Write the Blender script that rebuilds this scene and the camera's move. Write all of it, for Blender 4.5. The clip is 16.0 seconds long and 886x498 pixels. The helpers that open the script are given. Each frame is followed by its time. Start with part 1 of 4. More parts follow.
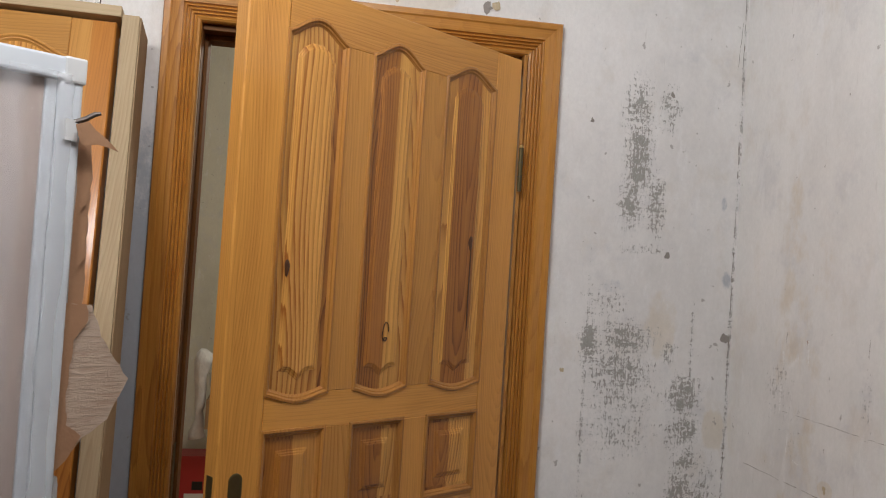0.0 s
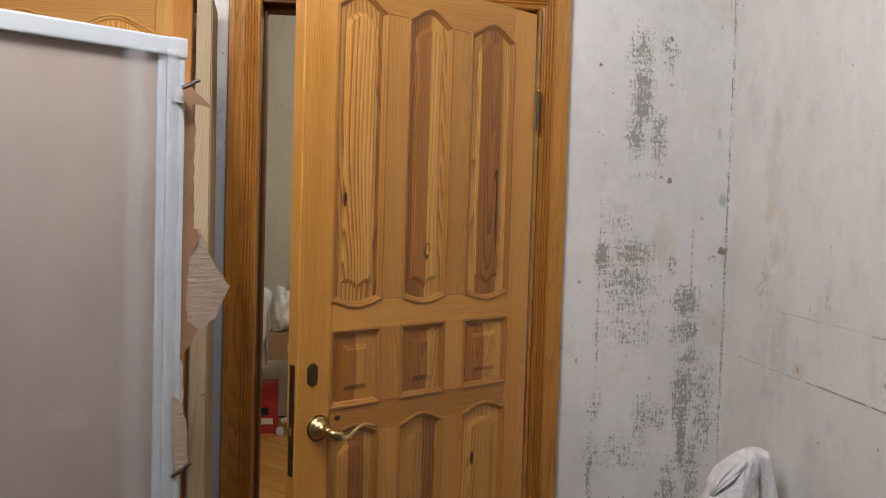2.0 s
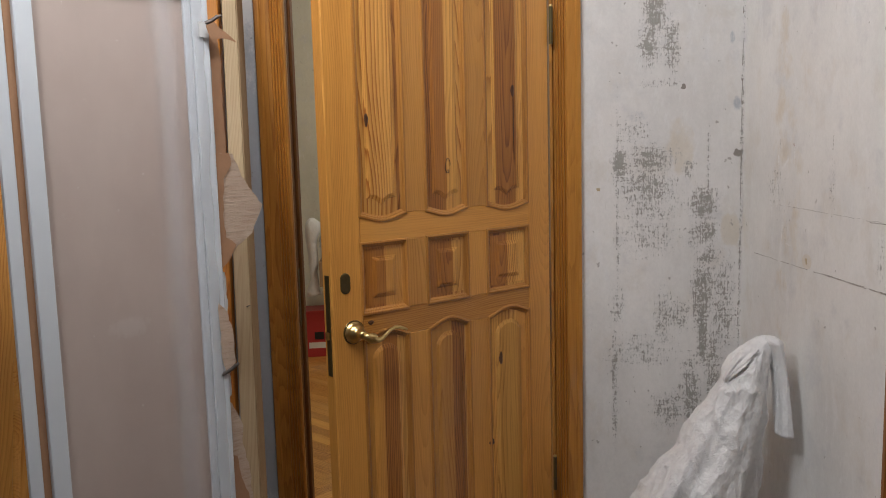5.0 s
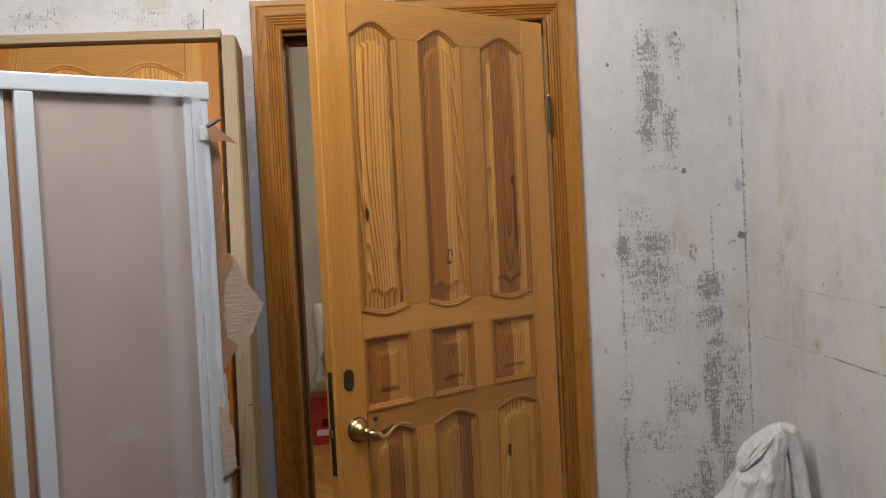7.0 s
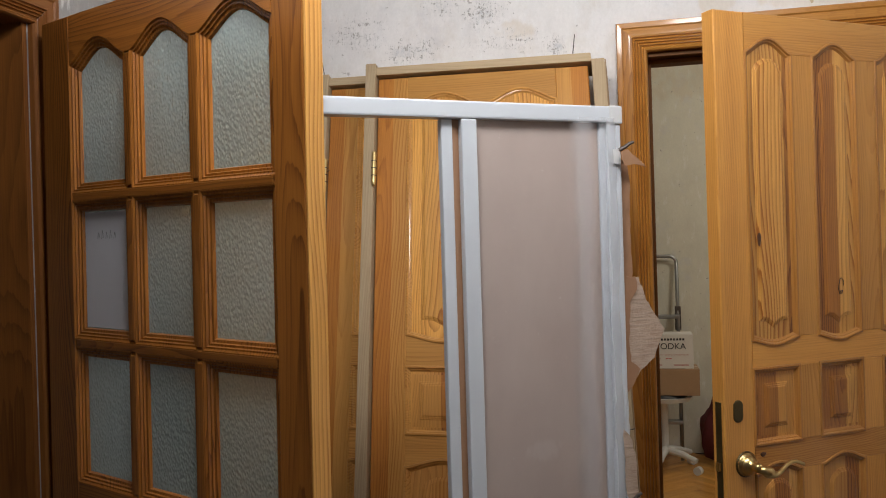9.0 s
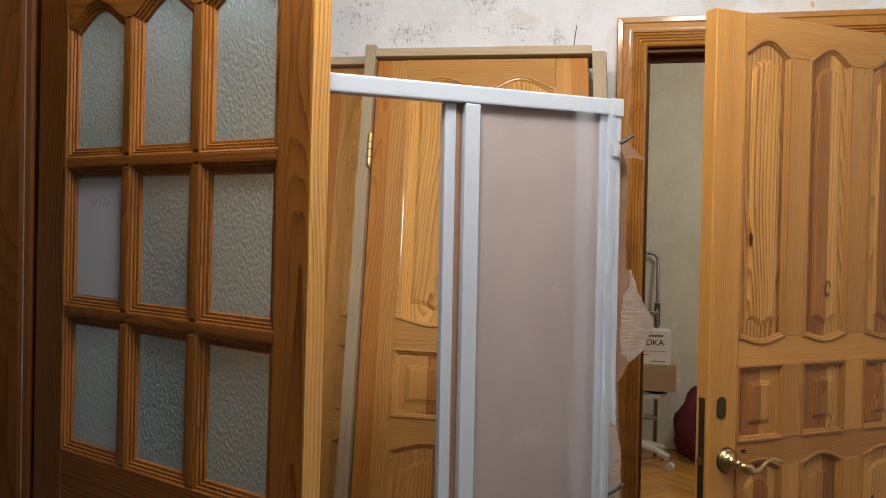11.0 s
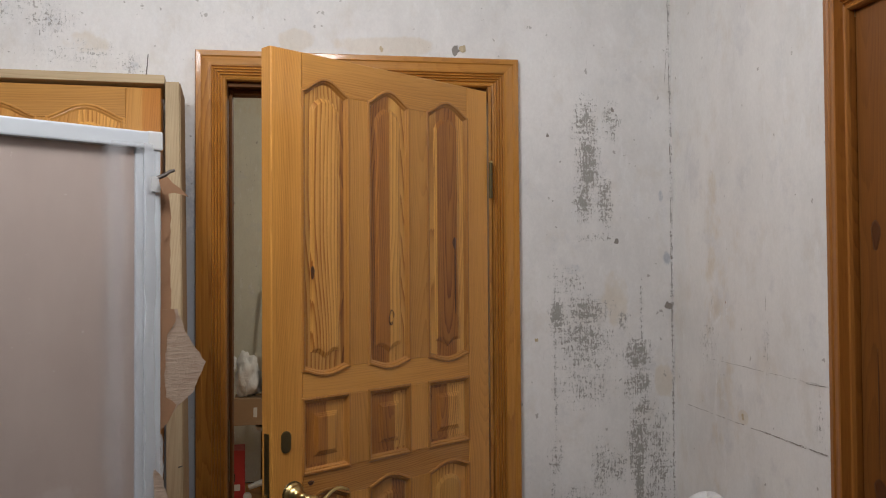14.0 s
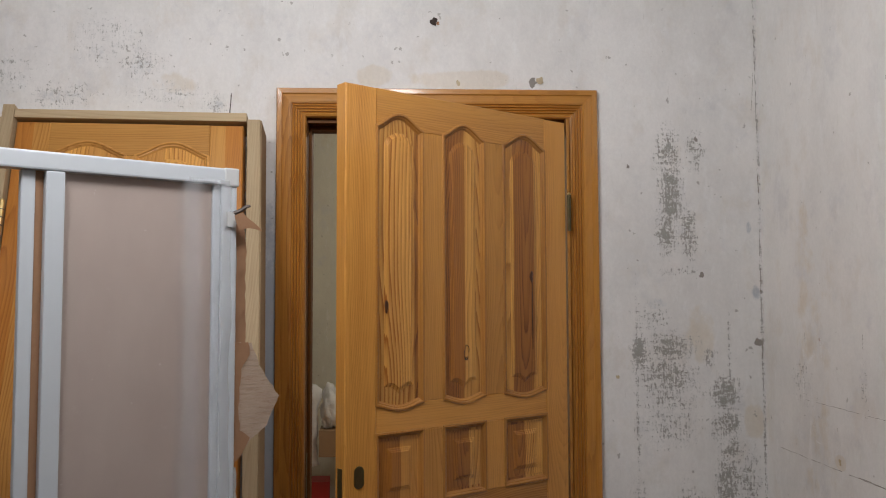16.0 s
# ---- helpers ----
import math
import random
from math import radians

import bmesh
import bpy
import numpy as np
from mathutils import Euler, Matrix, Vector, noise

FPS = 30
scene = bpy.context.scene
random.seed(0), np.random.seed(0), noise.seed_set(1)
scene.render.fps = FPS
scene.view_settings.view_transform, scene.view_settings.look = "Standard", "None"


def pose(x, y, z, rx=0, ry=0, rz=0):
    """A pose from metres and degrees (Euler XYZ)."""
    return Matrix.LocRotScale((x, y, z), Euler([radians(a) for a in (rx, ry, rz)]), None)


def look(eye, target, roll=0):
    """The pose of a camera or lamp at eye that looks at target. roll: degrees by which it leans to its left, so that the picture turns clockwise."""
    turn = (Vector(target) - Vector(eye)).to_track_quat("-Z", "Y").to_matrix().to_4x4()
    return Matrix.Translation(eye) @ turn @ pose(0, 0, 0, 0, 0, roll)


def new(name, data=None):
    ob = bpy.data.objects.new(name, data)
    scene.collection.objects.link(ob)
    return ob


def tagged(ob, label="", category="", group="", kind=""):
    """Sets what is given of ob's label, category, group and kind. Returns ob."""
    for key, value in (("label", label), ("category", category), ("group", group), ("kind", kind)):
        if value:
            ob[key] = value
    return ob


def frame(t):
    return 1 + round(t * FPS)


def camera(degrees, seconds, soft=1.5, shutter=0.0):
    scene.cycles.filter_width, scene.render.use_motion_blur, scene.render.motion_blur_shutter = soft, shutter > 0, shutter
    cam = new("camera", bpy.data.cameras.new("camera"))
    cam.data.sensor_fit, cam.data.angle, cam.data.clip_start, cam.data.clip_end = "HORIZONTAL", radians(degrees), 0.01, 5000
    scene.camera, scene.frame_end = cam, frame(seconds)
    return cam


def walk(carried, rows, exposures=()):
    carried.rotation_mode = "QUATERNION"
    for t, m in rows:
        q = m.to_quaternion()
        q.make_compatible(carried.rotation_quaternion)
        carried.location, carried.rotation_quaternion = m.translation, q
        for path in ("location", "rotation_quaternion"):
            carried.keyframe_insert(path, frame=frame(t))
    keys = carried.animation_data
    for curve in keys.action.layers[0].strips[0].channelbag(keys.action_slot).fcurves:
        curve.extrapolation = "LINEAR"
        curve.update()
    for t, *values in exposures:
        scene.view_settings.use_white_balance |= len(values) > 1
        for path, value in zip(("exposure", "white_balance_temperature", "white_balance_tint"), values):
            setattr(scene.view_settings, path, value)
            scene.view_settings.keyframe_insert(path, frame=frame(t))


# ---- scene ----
cam = camera(55.7, 16.0, soft=1.0, shutter=0.35)
PATH = [
    (0, (0.112, 0.136, 1.472), (0.417, 2.112, 1.525), 3.7),
    (0.5, (0.065, 0.122, 1.419), (0.36, 2.098, 1.496), 2.7),
    (1, (0.028, -0.049, 1.402), (0.306, 1.93, 1.335), 2.7),
    (1.5, (0.029, -0.161, 1.422), (0.279, 1.82, 1.302), 2.8),
    (2, (0.087, -0.227, 1.428), (0.299, 1.76, 1.347), 1.7),
    (2.5, (0.114, -0.302, 1.409), (0.291, 1.688, 1.332), 0.4),
    (3, (0.122, -0.339, 1.403), (0.267, 1.653, 1.295), -0.3),
    (3.5, (0.158, -0.383, 1.397), (0.259, 1.601, 1.168), -0.4),
    (3.7, (0.147, -0.385, 1.374), (0.263, 1.594, 1.109), -0.4),
    (5.8, (0.174, -0.367, 1.4), (0.229, 1.624, 1.216), -2.3),
    (6, (0.173, -0.356, 1.396), (0.233, 1.637, 1.239), -2.6),
    (6.5, (0.184, -0.361, 1.393), (0.242, 1.635, 1.284), -2.8),
    (7, (0.182, -0.362, 1.432), (0.248, 1.636, 1.366), -2.9),
    (7.5, (0.167, -0.365, 1.434), (0.225, 1.634, 1.416), -3.1),
    (8, (0.098, -0.373, 1.435), (-0.041, 1.622, 1.435), -2.5),
    (8.5, (-0.098, -0.382, 1.454), (-0.491, 1.574, 1.469), -2.5),
    (8.7, (-0.177, -0.385, 1.461), (-0.644, 1.56, 1.466), -2.1),
    (11, (-0.233, -0.398, 1.453), (-0.661, 1.555, 1.421), 1.1),
    (11.5, (-0.226, -0.409, 1.446), (-0.625, 1.551, 1.432), 1.3),
    (12, (-0.221, -0.405, 1.454), (-0.571, 1.564, 1.448), 1.2),
    (12.5, (-0.21, -0.397, 1.455), (-0.377, 1.596, 1.459), 0.8),
    (13, (-0.141, -0.403, 1.465), (0.006, 1.592, 1.492), -0.1),
    (13.5, (-0.021, -0.372, 1.461), (0.257, 1.608, 1.492), -0.6),
    (14, (0.065, -0.351, 1.468), (0.372, 1.625, 1.514), -0.4),
    (14.5, (0.108, -0.347, 1.468), (0.379, 1.634, 1.541), -0.4),
    (15, (0.111, -0.344, 1.466), (0.315, 1.643, 1.562), -0.4),
    (15.5, (0.107, -0.342, 1.47), (0.26, 1.649, 1.584), -0.3),
    (16, (0.107, -0.331, 1.474), (0.201, 1.663, 1.597), -0.2),
]
walk(cam, [(t, look(eye, target, roll)) for t, eye, target, roll in PATH],
     exposures=[(0.0, 0.03), (1.5, 0.16), (2.5, 0.1), (3.5, 0.26), (6.0, 0.12), (7.0, 0.02), (8.0, -0.05), (8.7, 0.0), (11.0, 0.14), (12.0, 0.12), (13.0, -0.04), (14.0, -0.18), (16.0, -0.24)])

# ---- light ----
world = bpy.data.worlds.new("world")
scene.world = world
world.use_nodes = True
world.node_tree.nodes["Background"].inputs[0].default_value = (0.9, 0.93, 1.0, 1)
world.node_tree.nodes["Background"].inputs[1].default_value = 0.006


def lamp(name, where, radius, watts, colour):
    """A bare bulb."""
    data = bpy.data.lights.new(name, "POINT")
    data.shadow_soft_size, data.energy, data.color = radius, watts, colour
    ob = new(name, data)
    ob.location = where
    return ob


# Unseen ceiling light, split into two bulbs; the second is added to balance brightness.
lamp("assumed_ceiling_bulb", (-0.60, 0.62, 2.54), 0.15, 34, (0.98, 0.98, 1.0))
lamp("assumed_ceiling_bulb", (0.06, 0.95, 2.54), 0.15, 24, (0.98, 0.98, 1.0))
lamp("back_room_lamp_light", (0.8, 3.9, 2.55), 0.12, 30, (1.0, 0.93, 0.80))


# ---- materials ----
class Nodes:
    """Small shorthand for node trees."""

    def __init__(self, name):
        self.mat = bpy.data.materials.new(name)
        self.mat.use_nodes = True
        self.tree = self.mat.node_tree
        self.bsdf = self.tree.nodes["Principled BSDF"]
        self.out = self.tree.nodes["Material Output"]

    def add(self, kind, ins=None, **props):
        n = self.tree.nodes.new(kind)
        if "operation" in props:
            n.operation = props["operation"]
        if "interpolation_type" in props:
            n.interpolation_type = props["interpolation_type"]
        if "data_type" in props:
            n.data_type, n.blend_type = props["data_type"], props["blend_type"]
        if "feature" in props:
            n.feature = props["feature"]
        for k, v in (ins or {}).items():
            self.set(n.inputs[k], v)
        return n

    def set(self, socket, v):
        if isinstance(v, bpy.types.NodeSocket):
            self.tree.links.new(v, socket)
        else:
            socket.default_value = v

    def math(self, op, a, b=0.0, c=0.0, clamp=False):
        n = self.add("ShaderNodeMath", {0: a, 1: b, 2: c}, operation=op)
        n.use_clamp = clamp
        return n.outputs[0]

    def coords(self, scale=(1, 1, 1), offset=(0, 0, 0)):
        t = self.add("ShaderNodeTexCoord")
        m = self.add("ShaderNodeMapping", {0: t.outputs["Object"]})
        m.inputs["Scale"].default_value = scale
        self.set(m.inputs["Location"], offset)
        return m.outputs[0]

    def noise(self, vec, scale, detail=4.0, rough=0.55, dist=0.0):
        n = self.add("ShaderNodeTexNoise", {"Vector": vec, "Scale": scale, "Detail": detail, "Roughness": rough, "Distortion": dist})
        return n.outputs["Fac"]

    def ramp(self, fac, stops):
        n = self.add("ShaderNodeValToRGB", {0: fac})
        e = n.color_ramp.elements
        while len(e) < len(stops):
            e.new(0.5)
        for el, (p, c) in zip(e, stops):
            el.position, el.color = p, (*c, 1) if len(c) == 3 else c
        return n.outputs[0]

    def step(self, v, lo, hi):
        n = self.add("ShaderNodeMapRange", {0: v, 1: lo, 2: hi}, interpolation_type="SMOOTHSTEP")
        return n.outputs[0]

    def mix(self, fac, a, b, blend="MIX"):
        n = self.add("ShaderNodeMix", data_type="RGBA", blend_type=blend)
        self.set(n.inputs[0], fac)
        self.set(n.inputs[6], a if isinstance(a, bpy.types.NodeSocket) else (*a, 1))
        self.set(n.inputs[7], b if isinstance(b, bpy.types.NodeSocket) else (*b, 1))
        return n.outputs[2]

    def bump(self, h, strength=0.3, dist=0.002):
        n = self.add("ShaderNodeBump", {"Height": h, "Strength": strength, "Distance": dist})
        self.tree.links.new(n.outputs[0], self.bsdf.inputs["Normal"])

    def done(self, colour, rough=0.5, **more):
        self.set(self.bsdf.inputs["Base Color"], colour if isinstance(colour, bpy.types.NodeSocket) else (*colour, 1))
        self.set(self.bsdf.inputs["Roughness"], rough)
        for k, v in more.items():
            self.set(self.bsdf.inputs[k.replace("_", " ")], v)
        return self.mat


def wood(name, light, dark, axis="z", gloss=0.32, coat=0.25, streak=0.6, rings=150.0):
    """Flat-sawn softwood: growth rings round a wandering pith behind the face, glued in boards; fine fibres and blotches."""
    n = Nodes(name)
    info = n.add("ShaderNodeObjectInfo").outputs["Random"]
    sep = n.add("ShaderNodeSeparateXYZ", {0: n.add("ShaderNodeTexCoord").outputs["Object"]})
    x, y, z = sep.outputs
    along, across, deep = {"x": (x, z, y), "y": (y, z, x), "z": (z, x, y)}[axis]
    shift = n.math("MULTIPLY", info, 9.7)
    slow = n.add("ShaderNodeCombineXYZ", {0: n.math("MULTIPLY_ADD", along, 1.1, shift), 1: n.math("MULTIPLY", across, 2.0), 2: shift}).outputs[0]
    wander = n.math("SUBTRACT", n.noise(slow, 1.0, 2.0, 0.5), 0.5)
    depth = n.math("SUBTRACT", n.noise(n.add("ShaderNodeVectorMath", {0: slow, 1: (4.1, 7.3, 2.2)}, operation="ADD").outputs[0], 0.9, 1.0, 0.5), 0.5)
    cell = n.math("FRACT", n.math("ADD", n.math("DIVIDE", across, 0.17), shift))
    a = n.math("MULTIPLY", n.math("SUBTRACT", cell, 0.5), 0.17)
    a = n.math("MULTIPLY_ADD", wander, 0.10, a)
    d = n.math("ADD", n.math("MULTIPLY_ADD", depth, 0.16, 0.045), deep)
    r = n.math("SQRT", n.math("ADD", n.math("MULTIPLY", a, a), n.math("MULTIPLY", d, d)))
    stretch = n.add("ShaderNodeCombineXYZ", {0: n.math("MULTIPLY_ADD", along, 0.035, shift), 1: across, 2: deep}).outputs[0]
    warp = n.noise(stretch, 26.0, 3.0, 0.6)
    saw = n.math("FRACT", n.math("MULTIPLY_ADD", r, rings, n.math("MULTIPLY", warp, 1.6)))
    ring = n.math("MULTIPLY", n.math("POWER", saw, 2.6), n.step(saw, 1.0, 0.93))
    fibre = n.noise(n.add("ShaderNodeCombineXYZ", {0: n.math("MULTIPLY_ADD", along, 0.02, shift), 1: across, 2: deep}).outputs[0], 330.0, 3.0, 0.65)
    blot = n.noise(stretch, 7.0, 4.0, 0.6)
    f = n.math("ADD", n.math("MULTIPLY", n.math("MULTIPLY", ring, streak), n.step(blot, 0.25, 0.65)), n.math("MULTIPLY", n.math("SUBTRACT", fibre, 0.5), 1.05))
    f = n.math("ADD", f, n.math("MULTIPLY_ADD", n.math("SUBTRACT", blot, 0.5), 1.1, 0.12), clamp=True)
    col = n.mix(f, light, dark)
    tone = n.math("MULTIPLY_ADD", info, 0.26, 0.87)
    col = n.mix(1.0, col, n.add("ShaderNodeCombineColor", {0: tone, 1: tone, 2: tone}).outputs[0], "MULTIPLY")
    n.bump(n.math("ADD", n.math("MULTIPLY", ring, 0.5), fibre), 0.10, 0.001)
    rough = n.math("MULTIPLY_ADD", blot, 0.25, gloss)
    return n.done(col, rough, Coat_Weight=coat, Coat_Roughness=0.10, Specular_IOR_Level=0.25)


PINE = ((0.65, 0.306, 0.064), (0.36, 0.126, 0.019))
PINE_PALE = ((0.74, 0.380, 0.086), (0.33, 0.108, 0.015))
PINE_RED = ((0.43, 0.165, 0.028), (0.15, 0.042, 0.007))
M = {}
for ax in "xyz":
    M["pine_" + ax] = wood("varnished_pine_" + ax, *PINE, axis=ax, streak=0.6, rings=170.0, coat=0.6)
    M["pale_" + ax] = wood("pale_varnished_pine_" + ax, *PINE_PALE, axis=ax, streak=1.15, rings=120.0, coat=0.6)
    M["red_" + ax] = wood("red_varnished_pine_" + ax, *PINE_RED, axis=ax, streak=1.0, coat=0.6)
    M["casing_" + ax] = wood("casing_pine_" + ax, (0.55, 0.245, 0.047), (0.27, 0.092, 0.014), axis=ax, streak=0.6, gloss=0.22, coat=0.7)
    M["brown_" + ax] = wood("brown_stained_pine_" + ax, (0.36, 0.138, 0.026), (0.14, 0.043, 0.008), axis=ax, streak=0.7, gloss=0.28, coat=0.4)
    M["teak_" + ax] = wood("red_brown_stained_pine_" + ax, (0.43, 0.158, 0.027), (0.145, 0.044, 0.008), axis=ax, streak=0.95, gloss=0.22, coat=0.7)
    M["raw_" + ax] = wood("raw_softwood_" + ax, (0.52, 0.40, 0.25), (0.32, 0.21, 0.11), axis=ax, streak=0.5, gloss=0.6, coat=0.0)
    M["dark_" + ax] = wood("dark_brown_pine_" + ax, (0.22, 0.080, 0.016), (0.085, 0.027, 0.006), axis=ax, streak=0.6, gloss=0.4, coat=0.1)
    M["rim_" + ax] = wood("moulding_pine_" + ax, (0.50, 0.22, 0.048), (0.28, 0.095, 0.016), axis=ax, streak=0.5, gloss=0.22, coat=0.6)
    # Uncoated jamb wood; the shade inside the doorway is put into its dark colour.
    M["jamb_" + ax] = wood("dull_shaded_jamb_" + ax, (0.19, 0.075, 0.018), (0.075, 0.027, 0.007), axis=ax, streak=0.5, gloss=0.5, coat=0.0)
    M["weathered_" + ax] = wood("weathered_softwood_" + ax, (0.34, 0.235, 0.135), (0.17, 0.10, 0.05), axis=ax, streak=0.7, gloss=0.65, coat=0.0)
    M["amber_" + ax] = wood("amber_varnished_pine_" + ax, (0.52, 0.205, 0.036), (0.28, 0.088, 0.013), axis=ax, streak=0.8, coat=0.5)
    M["leaning_" + ax] = wood("leaning_door_pine_" + ax, (0.60, 0.295, 0.072), (0.34, 0.128, 0.022), axis=ax, streak=0.8, coat=0.5)


def plain(name, colour, rough=0.5, spread=0.12, scale=30.0, bump=0.1, **more):
    n = Nodes(name)
    a = n.noise(n.coords(), scale, 4.0, 0.6)
    b = n.noise(n.coords(), scale * 0.12, 3.0, 0.6)
    f = n.math("MULTIPLY_ADD", n.math("ADD", a, b), spread, 1.0 - spread)
    col = n.mix(1.0, colour, n.add("ShaderNodeCombineColor", {0: f, 1: f, 2: f}).outputs[0], "MULTIPLY")
    if bump:
        n.bump(a, bump, 0.002)
    return n.done(col, rough, **more)


M["knot"] = plain("pine_knot", (0.085, 0.028, 0.009), 0.35, 0.5, 200)
M["brass"] = plain("worn_brass", (0.62, 0.46, 0.2), 0.28, 0.25, 90, 0.05, Metallic=1.0)
M["bronze"] = plain("tarnished_brass", (0.13, 0.10, 0.045), 0.42, 0.3, 120, 0.1, Metallic=0.8)
M["steel"] = plain("grey_steel", (0.35, 0.36, 0.37), 0.35, 0.2, 60, 0.05, Metallic=0.9)
M["nail"] = plain("dark_nail", (0.12, 0.10, 0.09), 0.5, 0.3, 200, 0.1, Metallic=0.7)
M["ink"] = plain("black_marker", (0.012, 0.01, 0.01), 0.5, 0.1, 100, 0)
M["white_metal"] = plain("white_enamelled_profile", (0.62, 0.66, 0.70), 0.3, 0.06, 25, 0.04)
M["hardboard"] = plain("torn_hardboard", (0.36, 0.195, 0.105), 0.8, 0.25, 60, 0.5)


def torn_face():
    """Fibrous paper face of broken board: fine level tears, paler where the skin is gone."""
    n = Nodes("torn_paper_face")
    tears = n.noise(n.coords((0.35, 1, 3.0)), 70.0, 5.0, 0.7, 0.4)
    blot = n.noise(n.coords(), 16.0, 4.0, 0.6)
    col = n.ramp(n.math("MULTIPLY_ADD", tears, 0.7, n.math("MULTIPLY", blot, 0.3)), [(0.34, (0.38, 0.25, 0.17)), (0.46, (0.50, 0.375, 0.28)), (0.66, (0.57, 0.45, 0.355))])
    n.bump(n.step(tears, 0.4, 0.6), 0.4, 0.002)
    return n.done(col, 0.85)


M["hardboard_face"] = torn_face()
M["white_plastic"] = plain("white_plastic", (0.63, 0.64, 0.64), 0.4, 0.08, 40, 0.03)
M["black_vinyl"] = plain("black_vinyl", (0.02, 0.02, 0.022), 0.45, 0.3, 150, 0.2)
M["cardboard"] = plain("brown_cardboard", (0.36, 0.23, 0.13), 0.8, 0.12, 40, 0.1)
M["carton"] = plain("white_printed_card", (0.72, 0.70, 0.66), 0.55, 0.06, 50, 0.03)
M["red_card"] = plain("red_printed_card", (0.42, 0.03, 0.03), 0.5, 0.2, 25, 0.05)
M["maroon"] = plain("maroon_fabric", (0.10, 0.012, 0.018), 0.8, 0.4, 60, 0.3)
M["paper"] = plain("white_paper", (0.72, 0.72, 0.76), 0.7, 0.05, 12, 0.05)
M["putty"] = plain("old_putty", (0.55, 0.45, 0.30), 0.85, 0.2, 90, 0.4)
M["hollow"] = plain("wall_hollow", (0.05, 0.035, 0.03), 0.9, 0.3, 100, 0.2)
M["crack"] = plain("plaster_crack", (0.30, 0.27, 0.245), 0.9, 0.4, 90, 0.2)
M["ceiling_white"] = plain("white_filler", (0.86, 0.855, 0.84), 0.7, 0.05, 40, 0.2)
# Whitewash greyed to weaken the light bounced off the unseen ceiling.
M["ceiling"] = plain("ceiling_whitewash", (0.58, 0.57, 0.55), 0.9, 0.08, 6, 0.1)
# Floor out of view, made very dark so that little light bounces up.
M["floor_bounce_cut"] = plain("floor_darkened_for_bounce", (0.065, 0.052, 0.042), 0.85, 0.3, 12, 0.2)
# Dark colour stands in for the missing light of the side room.
M["dark_wall"] = plain("darkness_of_unlit_room", (0.16, 0.13, 0.11), 0.9, 0.2, 5, 0.1)


def plaster(name, plane, base, patches, creams=(), blues=(), lines=()):
    """Stripped plaster wall. plane: which two object axes lie in it. patches: (a, z, ra, rz, strength) of bare grey
    render;
    creams: the same for leftovers of old paint; blues: the same for blue-grey tint; lines: a worn vertical joint."""
    n = Nodes(name)
    raw = n.add("ShaderNodeTexCoord").outputs["Object"]
    sep = n.add("ShaderNodeSeparateXYZ", {0: raw})
    a, z = sep.outputs["XYZ".index(plane)], sep.outputs[2]

    def field(spots):
        total = None
        for ca, cz, ra, rz, k in spots:
            da = n.math("DIVIDE", n.math("SUBTRACT", a, ca), ra)
            dz = n.math("DIVIDE", n.math("SUBTRACT", z, cz), rz)
            d = n.math("SQRT", n.math("ADD", n.math("MULTIPLY", da, da), n.math("MULTIPLY", dz, dz)))
            v = n.math("MULTIPLY", n.math("MULTIPLY", n.math("SUBTRACT", 2.0, d, clamp=False), 0.72, clamp=True), k)
            total = v if total is None else n.math("MAXIMUM", total, v)
        return total

    fine = n.noise(n.coords((1.15, 1.15, 0.8)), 105.0, 6.0, 0.75)
    broad = n.noise(n.coords((1, 1, 0.6)), 2.6, 5.0, 0.65)
    mid = n.noise(n.coords((1, 1, 0.7)), 9.0, 5.0, 0.65)
    col = n.ramp(broad, [(0.3, tuple(c * 0.86 for c in base)), (0.5, base), (0.68, tuple(min(1, c * 1.08) for c in base))])
    col = n.mix(n.math("MULTIPLY", n.step(mid, 0.5, 0.72), 0.35), col, (0.66, 0.60, 0.52))
    col = n.mix(n.math("MULTIPLY", n.step(n.noise(n.coords(offset=(3, 5, 1)), 5.0, 6.0, 0.7), 0.52, 0.7), 0.45), col, (0.60, 0.60, 0.62))
    smear = n.noise(n.coords((2.2, 2.2, 0.7), (1, 8, 3)), 11.0, 6.0, 0.7)
    col = n.mix(n.math("MULTIPLY", n.step(smear, 0.55, 0.68), 0.5), col, (0.86, 0.855, 0.85))
    scratch = n.step(n.noise(n.coords((5.0, 5.0, 0.6), (6, 1, 9)), 16.0, 4.0, 0.6), 0.66, 0.74)
    col = n.mix(n.math("MULTIPLY", scratch, 0.28), col, (0.50, 0.47, 0.44))
    if creams:
        m = n.step(n.math("ADD", field(creams), n.math("MULTIPLY", mid, 0.8)), 0.8, 0.95)
        col = n.mix(n.math("MULTIPLY", m, 0.30), col, (0.66, 0.54, 0.36))
    if blues:
        m = n.step(n.math("ADD", field(blues), n.math("MULTIPLY", n.math("ADD", mid, fine), 0.5)), 0.75, 1.05)
        col = n.mix(n.math("MULTIPLY", m, 0.75), col, (0.36, 0.40, 0.45))
    g = field(patches)
    flake = n.noise(n.coords((1.25, 1.25, 0.85), (2, 4, 7)), 84.0, 4.0, 0.66, 1.3)
    rake = n.noise(n.coords((4.2, 4.2, 0.35), (5, 3, 1)), 46.0, 3.0, 0.6)
    comb = n.noise(n.coords((0.5, 0.5, 3.6), (8, 1, 6)), 34.0, 3.0, 0.6)
    worn = n.math("ADD", n.math("MULTIPLY", n.math("SUBTRACT", flake, 0.5), 4.4), n.math("MULTIPLY", n.math("SUBTRACT", rake, 0.5), 2.2))
    worn = n.math("ADD", worn, n.math("MULTIPLY", n.math("SUBTRACT", comb, 0.5), 1.6))
    worn = n.math("ADD", worn, n.math("MULTIPLY", n.math("SUBTRACT", mid, 0.5), 1.4))
